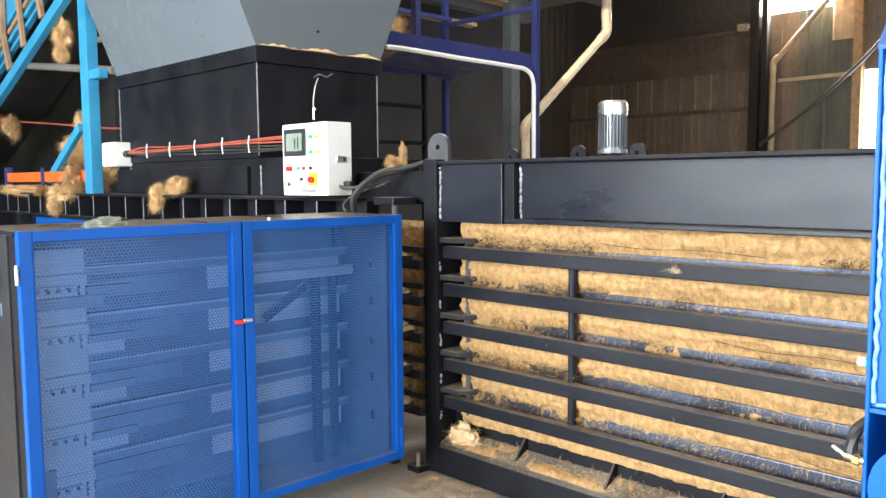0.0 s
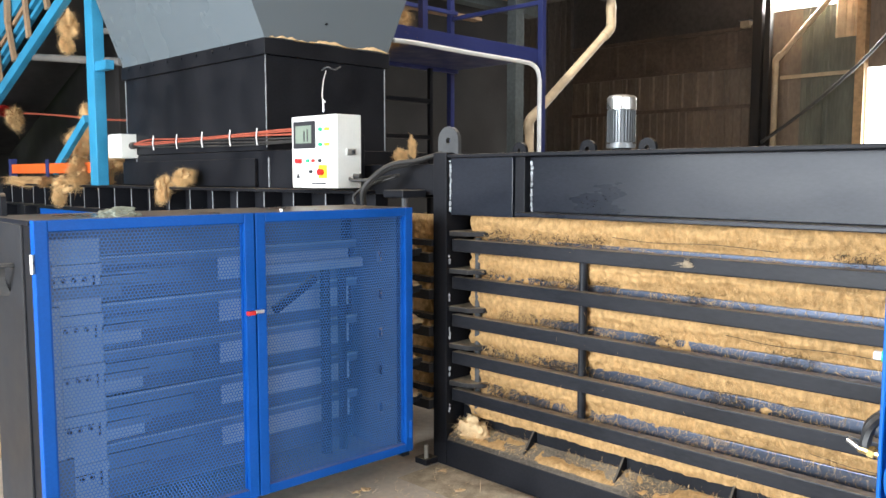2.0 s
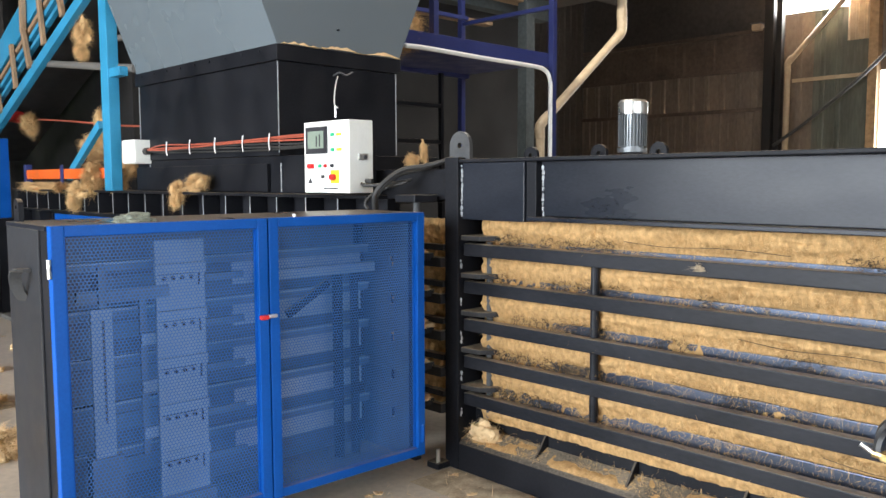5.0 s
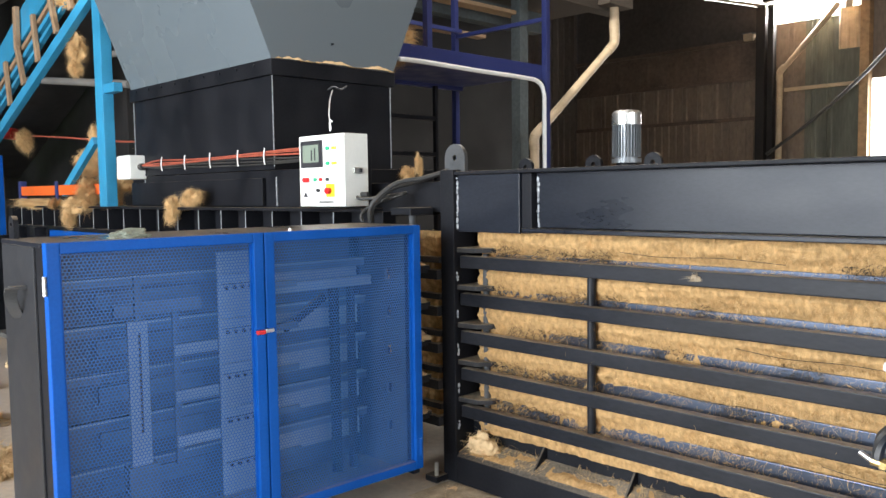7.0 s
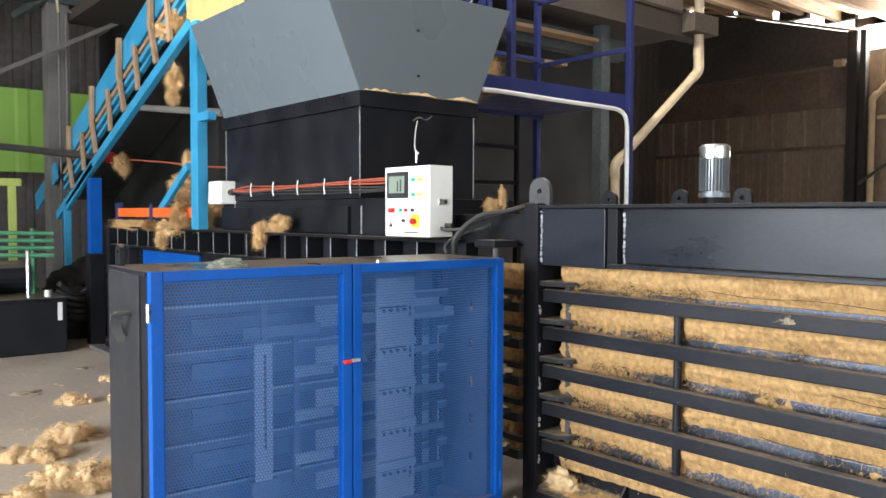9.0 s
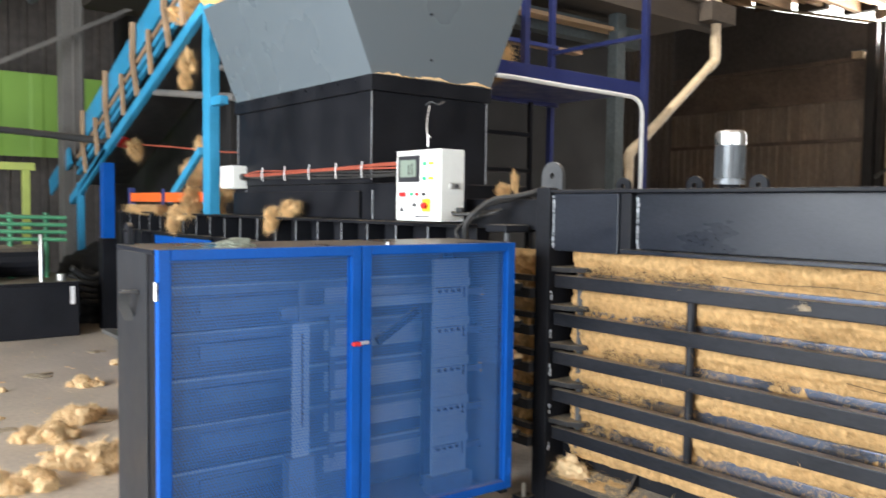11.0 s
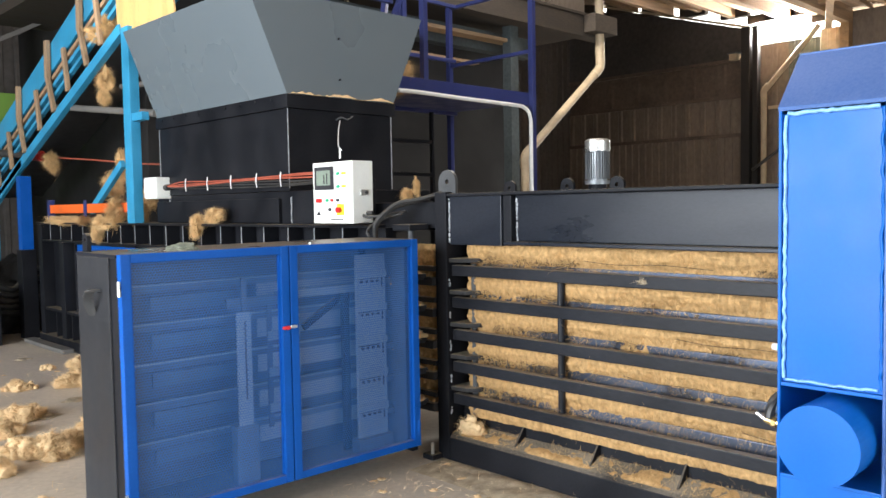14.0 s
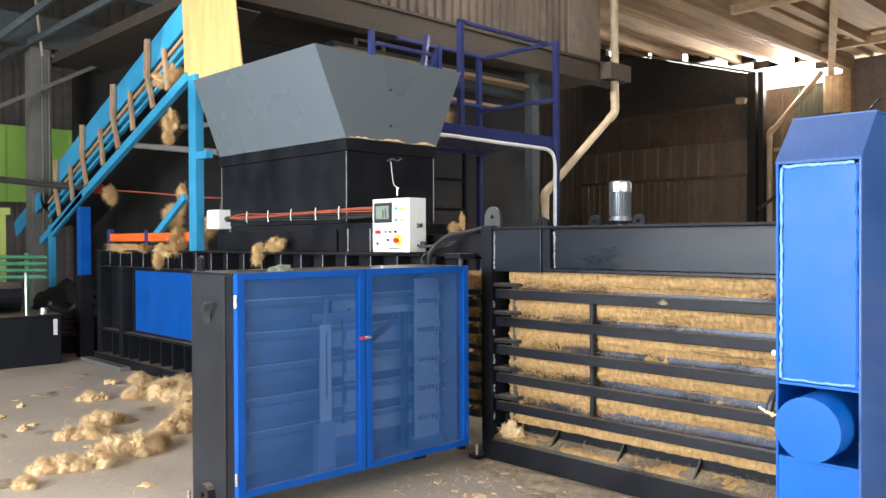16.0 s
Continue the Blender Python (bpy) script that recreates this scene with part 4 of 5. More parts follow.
part("top_stud", rod((1.02, -0.012, 1.418), (1.02, -0.012, 1.432), 0.008), CHROME, d2)
# fixed guides inside the cabinet
for z in BARS:
    part("guide_rail", box(0.03, CW - 0.06, 0.36, 0.40, z - 0.045, z - 0.005, 0.003), CARRDARK, cabinet, "blue grey guide rail")
    part("guide_plate", box(0.94, CW - 0.06, 0.43, 0.44, z - 0.16, z - 0.046, 0.003), PANELBLUE, cabinet, "pale blue sheet panel")
    part("guide_plate", box(0.32, 0.80, 0.43, 0.44, z - 0.15, z - 0.075, 0.003), CARRDARK, cabinet)
    part("guide_lip", box(0.03, CW - 0.06, 0.352, 0.36, z - 0.012, z - 0.002, 0.001), CARRIAGE, cabinet)
side_cuts = [0.13] + [v for z in reversed(BARS) for v in (z - 0.112, z - 0.058)] + [1.40]
for k in range(0, len(side_cuts), 2):
    part("right_side", box(CW - 0.016, CW - 0.004, 0.062, CD - 0.02, side_cuts[k], side_cuts[k + 1], 0.002), CARRDARK, cabinet)
for z in BARS:
    for a, b in ((0.062, 0.195), (0.237, CD - 0.02)):
        part("slot_cheek", box(CW - 0.018, CW - 0.002, a, b, z - 0.118, z - 0.052, 0.002), CARRDARK, cabinet)
part("guide_post", box(1.46, 1.50, 0.31, 0.35, 0.13, 1.12, 0.003), BLACK, cabinet)
part("guide_post", box(1.57, 1.60, 0.31, 0.35, 0.13, 1.12, 0.003), BLACK, cabinet)
part("guide_brace", bar_between((1.18, 0.33, 0.92), (1.42, 0.33, 1.06), 0.03, 0.04), BLACK, cabinet)
part("guide_top", box(1.0, CW - 0.06, 0.30, 0.34, 1.10, 1.15, 0.003), CARRIAGE, cabinet)

# moving needle carriage and its follower
carriage = thing("needle_carriage", "pale blue steel needle carriage sliding in the cabinet", "carriage", at=pose(1.185, 3.545, 0, 0, 0, -2.2))
part("carriage_plate", box(-0.11, 0.11, -0.01, 0.01, 0.22, 1.33, 0.004), CARRIAGE, carriage)
for z in BARS:
    part("plate_step", box(-0.115, 0.112, -0.022, -0.010, z - 0.055, z - 0.012, 0.003), CARRIAGE, carriage)
    part("needle_arm", box(0.112, 0.30, -0.008, 0.012, z - 0.10, z - 0.07, 0.003), CARRDARK, carriage)
    for k in range(4):
        part("bolt", rod((-0.075 + 0.04 * k, -0.010, z - 0.075), (-0.075 + 0.04 * k, -0.020, z - 0.075), 0.009, 8), BARMAT, carriage)
    part("slot", box(0.078, 0.086, -0.013, -0.0102, z - 0.115, z - 0.058, 0), BARMAT, carriage)
    part("slot", box(-0.10, 0.06, -0.013, -0.0102, z - 0.062, z - 0.056, 0), BARMAT, carriage)
part("carriage_foot", box(-0.13, 0.13, -0.04, 0.04, 0.13, 0.22, 0.006), CARRDARK, carriage)
follower = thing("follower_plate", "narrow pale steel follower plate with a slot", "carriage", at=pose(1.08, 3.545, 0, 0, 0, -2.2))
part("upright", box(-0.055, 0.03, -0.035, -0.020, 0.46, 1.07, 0.004), CARRIAGE, follower)
part("slot", box(-0.012, -0.003, -0.0385, -0.0352, 0.60, 1.02, 0), GREYPLASTIC, follower)
part("rack_rail", box(-0.10, 0.28, -0.015, 0.005, 1.09, 1.14, 0.003), CARRDARK, follower)
part("stem", box(-0.02, 0.01, -0.030, -0.015, 1.07, 1.25, 0.003), CARRDARK, follower)
for z in BARS[1:4]:
    part("tie_arm", box(0.17, 0.37, 0.024, 0.040, z - 0.155, z - 0.105, 0.003), CARRIAGE, follower)
part("arm_carrier", box(0.17, 0.20, 0.040, 0.055, 0.40, 1.10, 0.003), CARRDARK, follower)
part("shoe", box(-0.07, 0.06, -0.035, 0.035, 0.13, 0.46, 0.006), CARRDARK, follower)

rag_bm = clump_mesh(41, 0.075, 0.045, 0.026, 0)
tagged(part("cloth_rag", rag_bm, CLOTH, None, "", True, CAB @ pose(0.36, 0.10, 1.416)), "crumpled grey green rag lying on the cabinet top", "rag")

# ---- blue twister cabinet ----
tw = thing("twister_cabinet", "tall bright blue sheet steel cabinet with sloped top", "cabinet")
TX, TY0, TY1 = 2.555, 0.625, 1.01
part("side_plate", prism([(TX, 0.0), (TX, 1.955), (2.755, 2.18), (3.04, 2.18), (3.04, 0.0)], "y", TY0, TY0 + 0.012), CABSHADED, tw)
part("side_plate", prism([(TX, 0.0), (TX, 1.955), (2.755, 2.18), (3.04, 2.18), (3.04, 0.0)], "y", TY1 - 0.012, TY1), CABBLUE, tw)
part("front_plate", box(TX + 0.018, TX + 0.03, TY0 + 0.012, TY1 - 0.012, 0.915, 1.94, 0.002), CABBLUE, tw)
part("lower_plate", box(TX + 0.004, TX + 0.02, TY0 + 0.012, TY1 - 0.012, 0.0, 0.545, 0.002), CABBLUE, tw)
part("sloped_top", prism([(TX, 1.95), (2.755, 2.175), (2.755, 2.187), (TX - 0.004, 1.965)], "y", TY0 - 0.002, TY1 + 0.002, 0.002), CABSHADED, tw)
part("flat_top", box(2.755, 3.04, TY0 - 0.002, TY1 + 0.002, 2.181, 2.193, 0.002), CABSHADED, tw)
part("back_plate", box(3.025, 3.04, TY0 + 0.012, TY1 - 0.012, 0.0, 2.15, 0), CABBLUE, tw)
part("shelf", box(TX + 0.004, 3.02, TY0 + 0.012, TY1 - 0.012, 0.545, 0.557, 0.002), CABBLUE, tw)
part("shelf", box(TX + 0.004, 3.02, TY0 + 0.012, TY1 - 0.012, 0.90, 0.914, 0.002), CABBLUE, tw)
part("cylinder", rod((2.40, 0.802, 0.735), (3.0, 0.802, 0.735), 0.146, 48), CABBLUE, tw, "blue end-capped cylinder")


def bead(p, q, seed, r=0.007):
    """An uneven run of weld from p to q."""
    rng = random.Random(seed)
    p, q = Vector(p), Vector(q)
    n = int((q - p).length / 0.02)
    points = [p.lerp(q, k / n) + Vector((rng.uniform(-0.003, 0.002), rng.uniform(-0.003, 0.003), rng.uniform(-0.003, 0.003))) for k in range(n + 1)]
    bm = tube(points, r, 7, None, 3)
    for v in bm.verts:
        v.co.x += 0.004 * noise.noise(v.co * 22)
        v.co.y += 0.003 * noise.noise(v.co * 31)
    return bm


# Three beads carry the painted glare; the other keeps the plain blue.
part("weld_line", bead((TX + 0.012, TY1 - 0.022, 0.93), (TX + 0.012, TY1 - 0.022, 1.935), 3), CABGLARE, tw, "uneven weld with painted glare", True)
part("weld_line", bead((TX + 0.014, TY0 + 0.020, 0.93), (TX + 0.014, TY0 + 0.020, 1.935), 4), CABBLUE, tw, "", True)
part("weld_line", bead((TX + 0.014, TY0 + 0.03, 0.926), (TX + 0.014, TY1 - 0.03, 0.926), 5, 0.006), CABGLARE, tw, "uneven weld with painted glare", True)
part("weld_line", bead((TX + 0.010, TY0 + 0.03, 1.94), (TX + 0.010, TY1 - 0.03, 1.94), 6, 0.009), CABGLARE, tw, "uneven weld with painted glare", True)
valve = thing("hose_coupling", "brass hose coupling with black hose on the cabinet side", "fitting")
part("body", rod((2.60, 1.004, 0.735), (2.60, 1.075, 0.745), 0.014), BRASS, valve)
part("nut", rod((2.60, 1.03, 0.738), (2.60, 1.048, 0.741), 0.021, 6), BRASS, valve)
part("tip", rod((2.60, 1.075, 0.745), (2.60, 1.11, 0.765), 0.009), CHROME, valve)
part("hose", tube([(2.60, 1.06, 0.75), (2.62, 1.05, 0.82), (2.66, 1.012, 0.86)], 0.018), CABLEDARK, valve)
nozzle = thing("grease_fitting", "white and green hose nipple on the cabinet side", "fitting")
part("body", rod((2.60, 1.004, 1.04), (2.60, 1.045, 1.04), 0.014), LABEL, nozzle)
part("collar", rod((2.60, 1.004, 1.04), (2.60, 1.022, 1.04), 0.019), GREEN, nozzle)

# ---- access platform behind the hopper ----
pf = thing("access_platform", "navy steel access platform with handrails", "platform")
PX0, PX1, PY0, PY1, PZ = 4.47, 6.46, 5.35, 6.55, 2.73
part("edge_beam", box(PX0, PX1, PY0, PY0 + 0.06, PZ - 0.04, PZ + 0.10, 0.004), NAVY, pf)
part("edge_beam", box(PX0, PX1, PY1 - 0.06, PY1, PZ - 0.04, PZ + 0.10, 0.004), NAVY, pf)
part("end_beam", box(PX0 - 0.05, PX0, PY0, PY1, PZ - 0.04, PZ + 0.10, 0.004), NAVY, pf)
part("deck", box(PX0, PX1, PY0 + 0.06, PY1 - 0.06, PZ, PZ + 0.012, 0), NAVY, pf)
for x, y, z0, z1 in ((PX1 - 0.06, PY0 - 0.062, 0, 3.98), (PX1 - 0.06, PY1, 0, 3.98), (4.90, PY0 + 0.07, PZ + 0.012, 3.98), (PX0 + 0.02, PY1 - 0.12, PZ + 0.012, 3.98), (5.55, PY1 - 0.12, PZ + 0.012, 3.98)):
    part("post", box(x, x + 0.06, y, y + 0.06, z0, z1, 0.004), NAVY, pf)
for y in (PY0 + 0.08, PY1 - 0.11):
    part("handrail", box(4.90, PX1, y, y + 0.04, 3.94, 3.98, 0.004), NAVY, pf)
part("handrail", box(PX1 - 0.05, PX1 - 0.01, PY0, PY1, 3.94, 3.98, 0.004), NAVY, pf)
part("handrail", box(4.1, 4.90, PY0 + 0.5, PY0 + 0.54, 3.64, 3.68, 0.004), NAVY, pf)
part("knee_rail", box(PX1 - 0.05, PX1 - 0.01, PY0, PY1, 3.26, 3.30, 0.004), NAVY, pf)
part("knee_rail", box(4.90, PX1 - 0.06, PY1 - 0.11, PY1 - 0.07, 3.30, 3.34, 0.004), NAVY, pf)
part("cross_brace", bar_between((4.95, PY1 - 0.09, 2.75), (5.55, PY1 - 0.09, 3.92), 0.04, 0.06), NAVY, pf)
part("brace", bar_between((4.66, 5.9, 2.68), (5.05, 6.1, 3.94), 0.05, 0.08), NAVY, pf)
part("brace", bar_between((5.1, 6.3, 2.68), (5.6, 6.5, 3.94), 0.05, 0.08), NAVY, pf)
for p, q in (((4.75, 6.0, 1.95), (5.55, 6.0, 1.95)), ((4.75, 6.0, 2.30), (5.55, 6.0, 2.30)), ((4.75, 6.0, 1.55), (4.75, 6.0, 2.62)), ((5.55, 6.0, 1.55), (5.55, 6.0, 2.62))):
    part("under_frame", bar_between(p, q, 0.04, 0.04), BLACK, pf)
part("stringer", box(4.73, 4.79, 5.96, 6.02, 0.0, 1.55, 0.003), BLACK, pf)
part("stringer", box(5.52, 5.58, 5.96, 6.02, 0.0, 1.55, 0.003), BLACK, pf)
cond = tagged(part("white_conduit", tube([(4.45, 5.30, 2.68), (4.7, 5.30, 2.685), (5.35, 5.30, 2.675), (6.05, 5.30, 2.67), (6.26, 5.29, 2.65), (6.33, 5.27, 2.55), (6.34, 5.27, 2.27), (6.34, 5.27, 1.0), (6.34, 5.27, 0.0)], 0.021), CABLEWHITE, None, "", True), "white conduit clipped under the platform edge", "conduit")

# ---- pipes ----
dp = thing("downpipe", "cream plastic downpipe with a slanting run", "pipe")
DY = 7.28
part("upper_run", rod((10.62, DY, 6.5), (10.62, DY, 3.80), 0.068, 20), PIPE, dp)
part("slant_run", rod((10.62, DY, 3.80), (8.68, DY, 2.32), 0.062, 20), PIPE, dp)
part("lower_run", rod((8.68, DY, 2.34), (8.69, DY, 0.0), 0.062, 20), PIPE, dp)
part("elbow", tube([(10.62, DY, 4.05), (10.62, DY, 3.82), (10.44, DY, 3.66)], 0.074, 16), PIPE, dp, "", True)
part("elbow", tube([(8.86, DY, 2.46), (8.68, DY, 2.31), (8.68, DY, 2.14)], 0.070, 16), PIPE, dp, "", True)
part("socket", rod((10.62, DY, 4.02), (10.62, DY, 4.16), 0.076, 20), PIPE, dp)
part("bracket", box(10.30, 10.92, 7.14, 7.36, 4.34, 4.62, 0.01), DARKWOOD, dp, "dark timber bracket")
dp2 = thing("wall_downpipe", "cream downpipe on the far wall", "pipe")
PXW = 21.3
part("lower_run", rod((PXW, 9.22, 0.0), (PXW, 9.22, 4.58), 0.075, 16), PIPE, dp2)
part("slant_run", rod((PXW, 9.22, 4.56), (PXW, 7.78, 6.12), 0.07, 16), PIPE, dp2)
part("elbow", tube([(PXW, 9.22, 4.36), (PXW, 9.22, 4.58), (PXW, 9.09, 4.73)], 0.085, 12), PIPE, dp2, "", True)
tagged(part("wall_conduit", bar_between((21.45, 9.15, 4.13), (21.45, 7.35, 4.14), 0.07, 0.09), PIPE), "pale horizontal pipe along the far wall", "pipe")
tagged(part("drooping_cable", tube([(21.2, 9.5, 2.45), (21.2, 8.7, 3.0), (21.2, 7.85, 3.66), (21.2, 7.0, 4.42), (21.2, 6.3, 5.2)], 0.045), CABLEDARK, None, "", True), "thick black cable slung along the far wall", "cable")
lampthing = thing("bulkhead_lamp", "small pale bulkhead lamp on the dark sheet wall", "lamp")
part("body", box(21.45, 21.72, 10.06, 10.30, 5.56, 5.74, 0.02), PIPE, lampthing)
part("hood", box(21.40, 21.72, 10.03, 10.33, 5.741, 5.77, 0.005), LUG, lampthing)

# ---- inclined conveyor ----
cv = thing("inclined_conveyor", "cyan steel inclined belt conveyor with timber posts", "conveyor")


def slope_z(y):
    return 4.29 - 0.384 * (y - 7.90)


part("side_board", bar_between((2.97, 12.0, slope_z(12.0) - 0.16), (2.97, 7.45, slope_z(7.45) - 0.16), 0.03, 0.30), CONVBLUE, cv)
part("side_board", bar_between((3.72, 12.0, slope_z(12.0) - 0.16), (3.72, 8.1, slope_z(8.1) - 0.16), 0.03, 0.30), CONVBLUE, cv)
part("tail_board", bar_between((2.97, 13.9, 1.80), (2.97, 12.7, 2.25), 0.03, 0.26), CONVBLUE, cv)
part("lower_chord", bar_between((2.96, 12.6, 1.60), (2.96, 7.75, 3.43), 0.07, 0.11), CONVBLUE, cv)
for k, (drop, mat, hh) in enumerate(((0.40, POSTWOOD, 0.045), (0.50, CONVBLUE, 0.05), (0.62, CONVBLUE, 0.04))):
    part("middle_rail", bar_between((2.98, 12.3, slope_z(12.3) - drop), (2.98, 7.6, slope_z(7.6) - drop), 0.05, hh), mat, cv)
part("return_belt", bar_between((3.38, 12.4, slope_z(12.4) - 0.70), (3.38, 7.7, slope_z(7.7) - 0.70), 0.6, 0.02), CABLEDARK, cv)
part("belt", bar_between((3.36, 13.6, slope_z(13.6) - 0.24), (3.36, 7.45, slope_z(7.45) - 0.24), 0.66, 0.02), CABLEDARK, cv)
for y in (8.72, 9.74, 10.81, 11.85):
    part("post", bar_between((2.92, y + 0.02, slope_z(y) - 0.40), (2.92, y, slope_z(y) + 0.04), 0.05, 0.085, bev=0.006), POSTWOOD, cv, "brown timber post")
    part("stud", bar_between((2.915, y - 0.16, slope_z(y) - 0.80), (2.915, y + 0.02, slope_z(y) - 0.36), 0.045, 0.065, bev=0.006), POSTWOOD, cv, "weathered timber stud")
for y in (8.30, 9.25, 10.20, 11.3):
    part("short_stud", bar_between((2.925, y - 0.10, slope_z(y) - 0.80), (2.925, y, slope_z(y) - 0.31), 0.04, 0.07, bev=0.006), POSTWOOD, cv, "weathered timber stud")
part("leg", box(2.90, 3.00, 7.50, 7.66, 1.49, 3.42, 0.006), CONVBLUE, cv)
part("leg_arm", box(2.91, 2.99, 7.28, 7.50, 2.49, 2.57, 0.006), CONVBLUE, cv)
part("cross_tube", rod((3.02, 7.2, 2.55), (3.02, 9.75, 2.86), 0.035), PILLAR, cv)
part("cross_tube", rod((3.30, 7.4, 2.92), (3.30, 8.6, 2.99), 0.03), PILLAR, cv)
part("foot_brace", bar_between((2.98, 7.9, 2.10), (2.98, 8.75, 1.62), 0.05, 0.08), CONVBLUE, cv)
part("tail_brace", bar_between((2.95, 12.1, 1.72), (2.95, 10.85, 2.25), 0.05, 0.10), CONVBLUE, cv)
part("tail_leg", box(2.92, 3.0, 12.1, 12.2, 0.0, 1.85, 0.004), CONVBLUE, cv)
strut = tagged(part("blue_upright", box(2.87, 3.01, 10.76, 10.90, 1.14, 2.08, 0.006), BLUE), "blue painted steel upright beside the feed body", "post")
part("foot", box(2.85, 3.03, 10.74, 10.92, 0.0, 1.14, 0.006), BLACK, strut)
ob_ = thing("orange_beam", "orange rack beam between blue uprights", "beam")
part("beam", box(2.95, 3.00, 7.72, 9.97, 1.60, 1.70, 0.006), ORANGE, ob_)
for y in (7.67, 8.85, 9.99):
    part("upright", box(2.94, 3.01, y - 0.035, y + 0.035, 1.492, 1.76, 0.004) if y != 8.85 else box(2.936, 2.949, y - 0.035, y + 0.035, 1.492, 1.74, 0.003), NAVY, ob_)
rope = tagged(part("red_hose", tube([(3.3, 13.5, 2.52), (3.3, 11.5, 2.38), (3.3, 10.7, 2.32), (3.3, 9.5, 2.23), (3.3, 8.2, 2.12), (3.3, 7.25, 2.07)], 0.010), CABLEORANGE, None, "", True), "thin red hose strung below the conveyor", "hose")
blackp = tagged(part("lagged_pipe", tube([(0.6, 14.2, 2.62), (2.0, 13.0, 2.58), (2.9, 11.4, 2.40), (3.1, 10.9, 2.36)], 0.05), CABLEDARK, None, "", True), "dark lagged pipe run towards the conveyor", "pipe")
part("coupling", rod((3.1, 10.95, 2.36), (3.17, 10.8, 2.34), 0.07), RED, blackp, "red coupling")

# ---- hydraulic unit and green frame at the far end ----
hu = thing("hydraulic_power_unit", "black steel hydraulic power unit", "power unit")
part("tank", box(1.2, 2.50, 10.45, 11.9, 0.0, 0.62, 0.01), BLACK, hu)
part("tank_lid", box(1.18, 2.52, 10.43, 11.92, 0.62, 0.65, 0.006), BLACK, hu)
part("filler_cap", rod((2.34, 10.62, 0.65), (2.34, 10.62, 0.73), 0.05), CHROME, hu)
part("label_plate", box(2.40, 2.45, 10.442, 10.45, 0.38, 0.59, 0), LABEL, hu, "white label plate")
part("pump_motor", rod((1.5, 11.2, 0.86), (2.2, 11.2, 0.86), 0.2, 20), BLACK, hu)
part("valve_block", box(1.3, 1.7, 10.75, 11.0, 0.65, 0.85, 0.01), CHROME, hu)
part("pipe", tube([(2.12, 10.6, 0.65), (2.12, 10.6, 1.0), (2.12, 10.62, 1.2)], 0.02), CHROME, hu)
gf = thing("green_pipe_frame", "green pipework manifold on the power unit", "pipework")
for k in range(4):
    part("pipe", rod((1.0, 11.3, 1.15 + 0.09 * k), (2.5, 11.0, 1.12 + 0.09 * k), 0.025), GREENPIPE, gf)
for x in (1.35, 1.9, 2.3):
    part("stand", rod((x, 11.15, 0.65), (x, 11.15, 1.45), 0.03), GREENPIPE, gf)
lp = thing("yellow_green_stand", "yellow green steel stand beyond the power unit", "stand")
for x in (1.55, 2.25):
    part("leg", box(x, x + 0.09, 12.2, 12.29, 0.0, 2.0, 0.004), LIMEPOST, lp)
part("top_bar", box(1.5, 2.4, 12.19, 12.30, 2.0, 2.1, 0.004), LIMEPOST, lp)
for k, x in enumerate((3.04, 3.14)):
    tagged(part("chain_hoist_rod", rod((x, 12.75, 0.0), (x, 12.75, 4.52), 0.018), PILLAR), "thin upright steel rod by the column", "rod")
tagged(part("slanting_cable_tray", bar_between((0.4, 12.6, 2.50), (4.7, 12.6, 4.95), 0.05, 0.06), PILLAR), "dusty slanting cable tray", "cable tray")
tagged(part("hanging_rope", tube([(2.92, 12.7, 5.6), (2.96, 12.7, 5.1), (3.04, 12.74, 4.5)], 0.02), PIPE, None, "", True), "pale rope hanging beside the column", "rope")
tagged(part("thin_stay", rod((3.16, 12.7, 4.52), (4.3, 12.7, 4.44), 0.016), PILLAR), "thin steel stay under the dark roof", "rod")
low = thing("dark_pipework", "tangle of dark pipes behind the feed body", "pipework")
for k in range(5):
    part("pipe", tube([(2.6, 11.2 + 0.15 * k, 0.75 - 0.1 * k), (2.9, 11.3, 0.6 - 0.08 * k), (3.3, 11.5 + 0.1 * k, 0.85 - 0.14 * k), (3.9, 11.6, 0.5)], 0.04), CABLEDARK, low, "", True)

# Added black heap that darkens the unclear jumble behind the feed body.
heap_bm = clump_mesh(55, 0.55, 0.75, 0.62, 0, 0.05, True, 0.7)
tagged(part("tarpaulin", heap_bm, DARKWALL, None, "", True, pose(3.15, 12.0, 0.0)), "added black heap filling in the dark jumble behind the feed body", "tarpaulin")

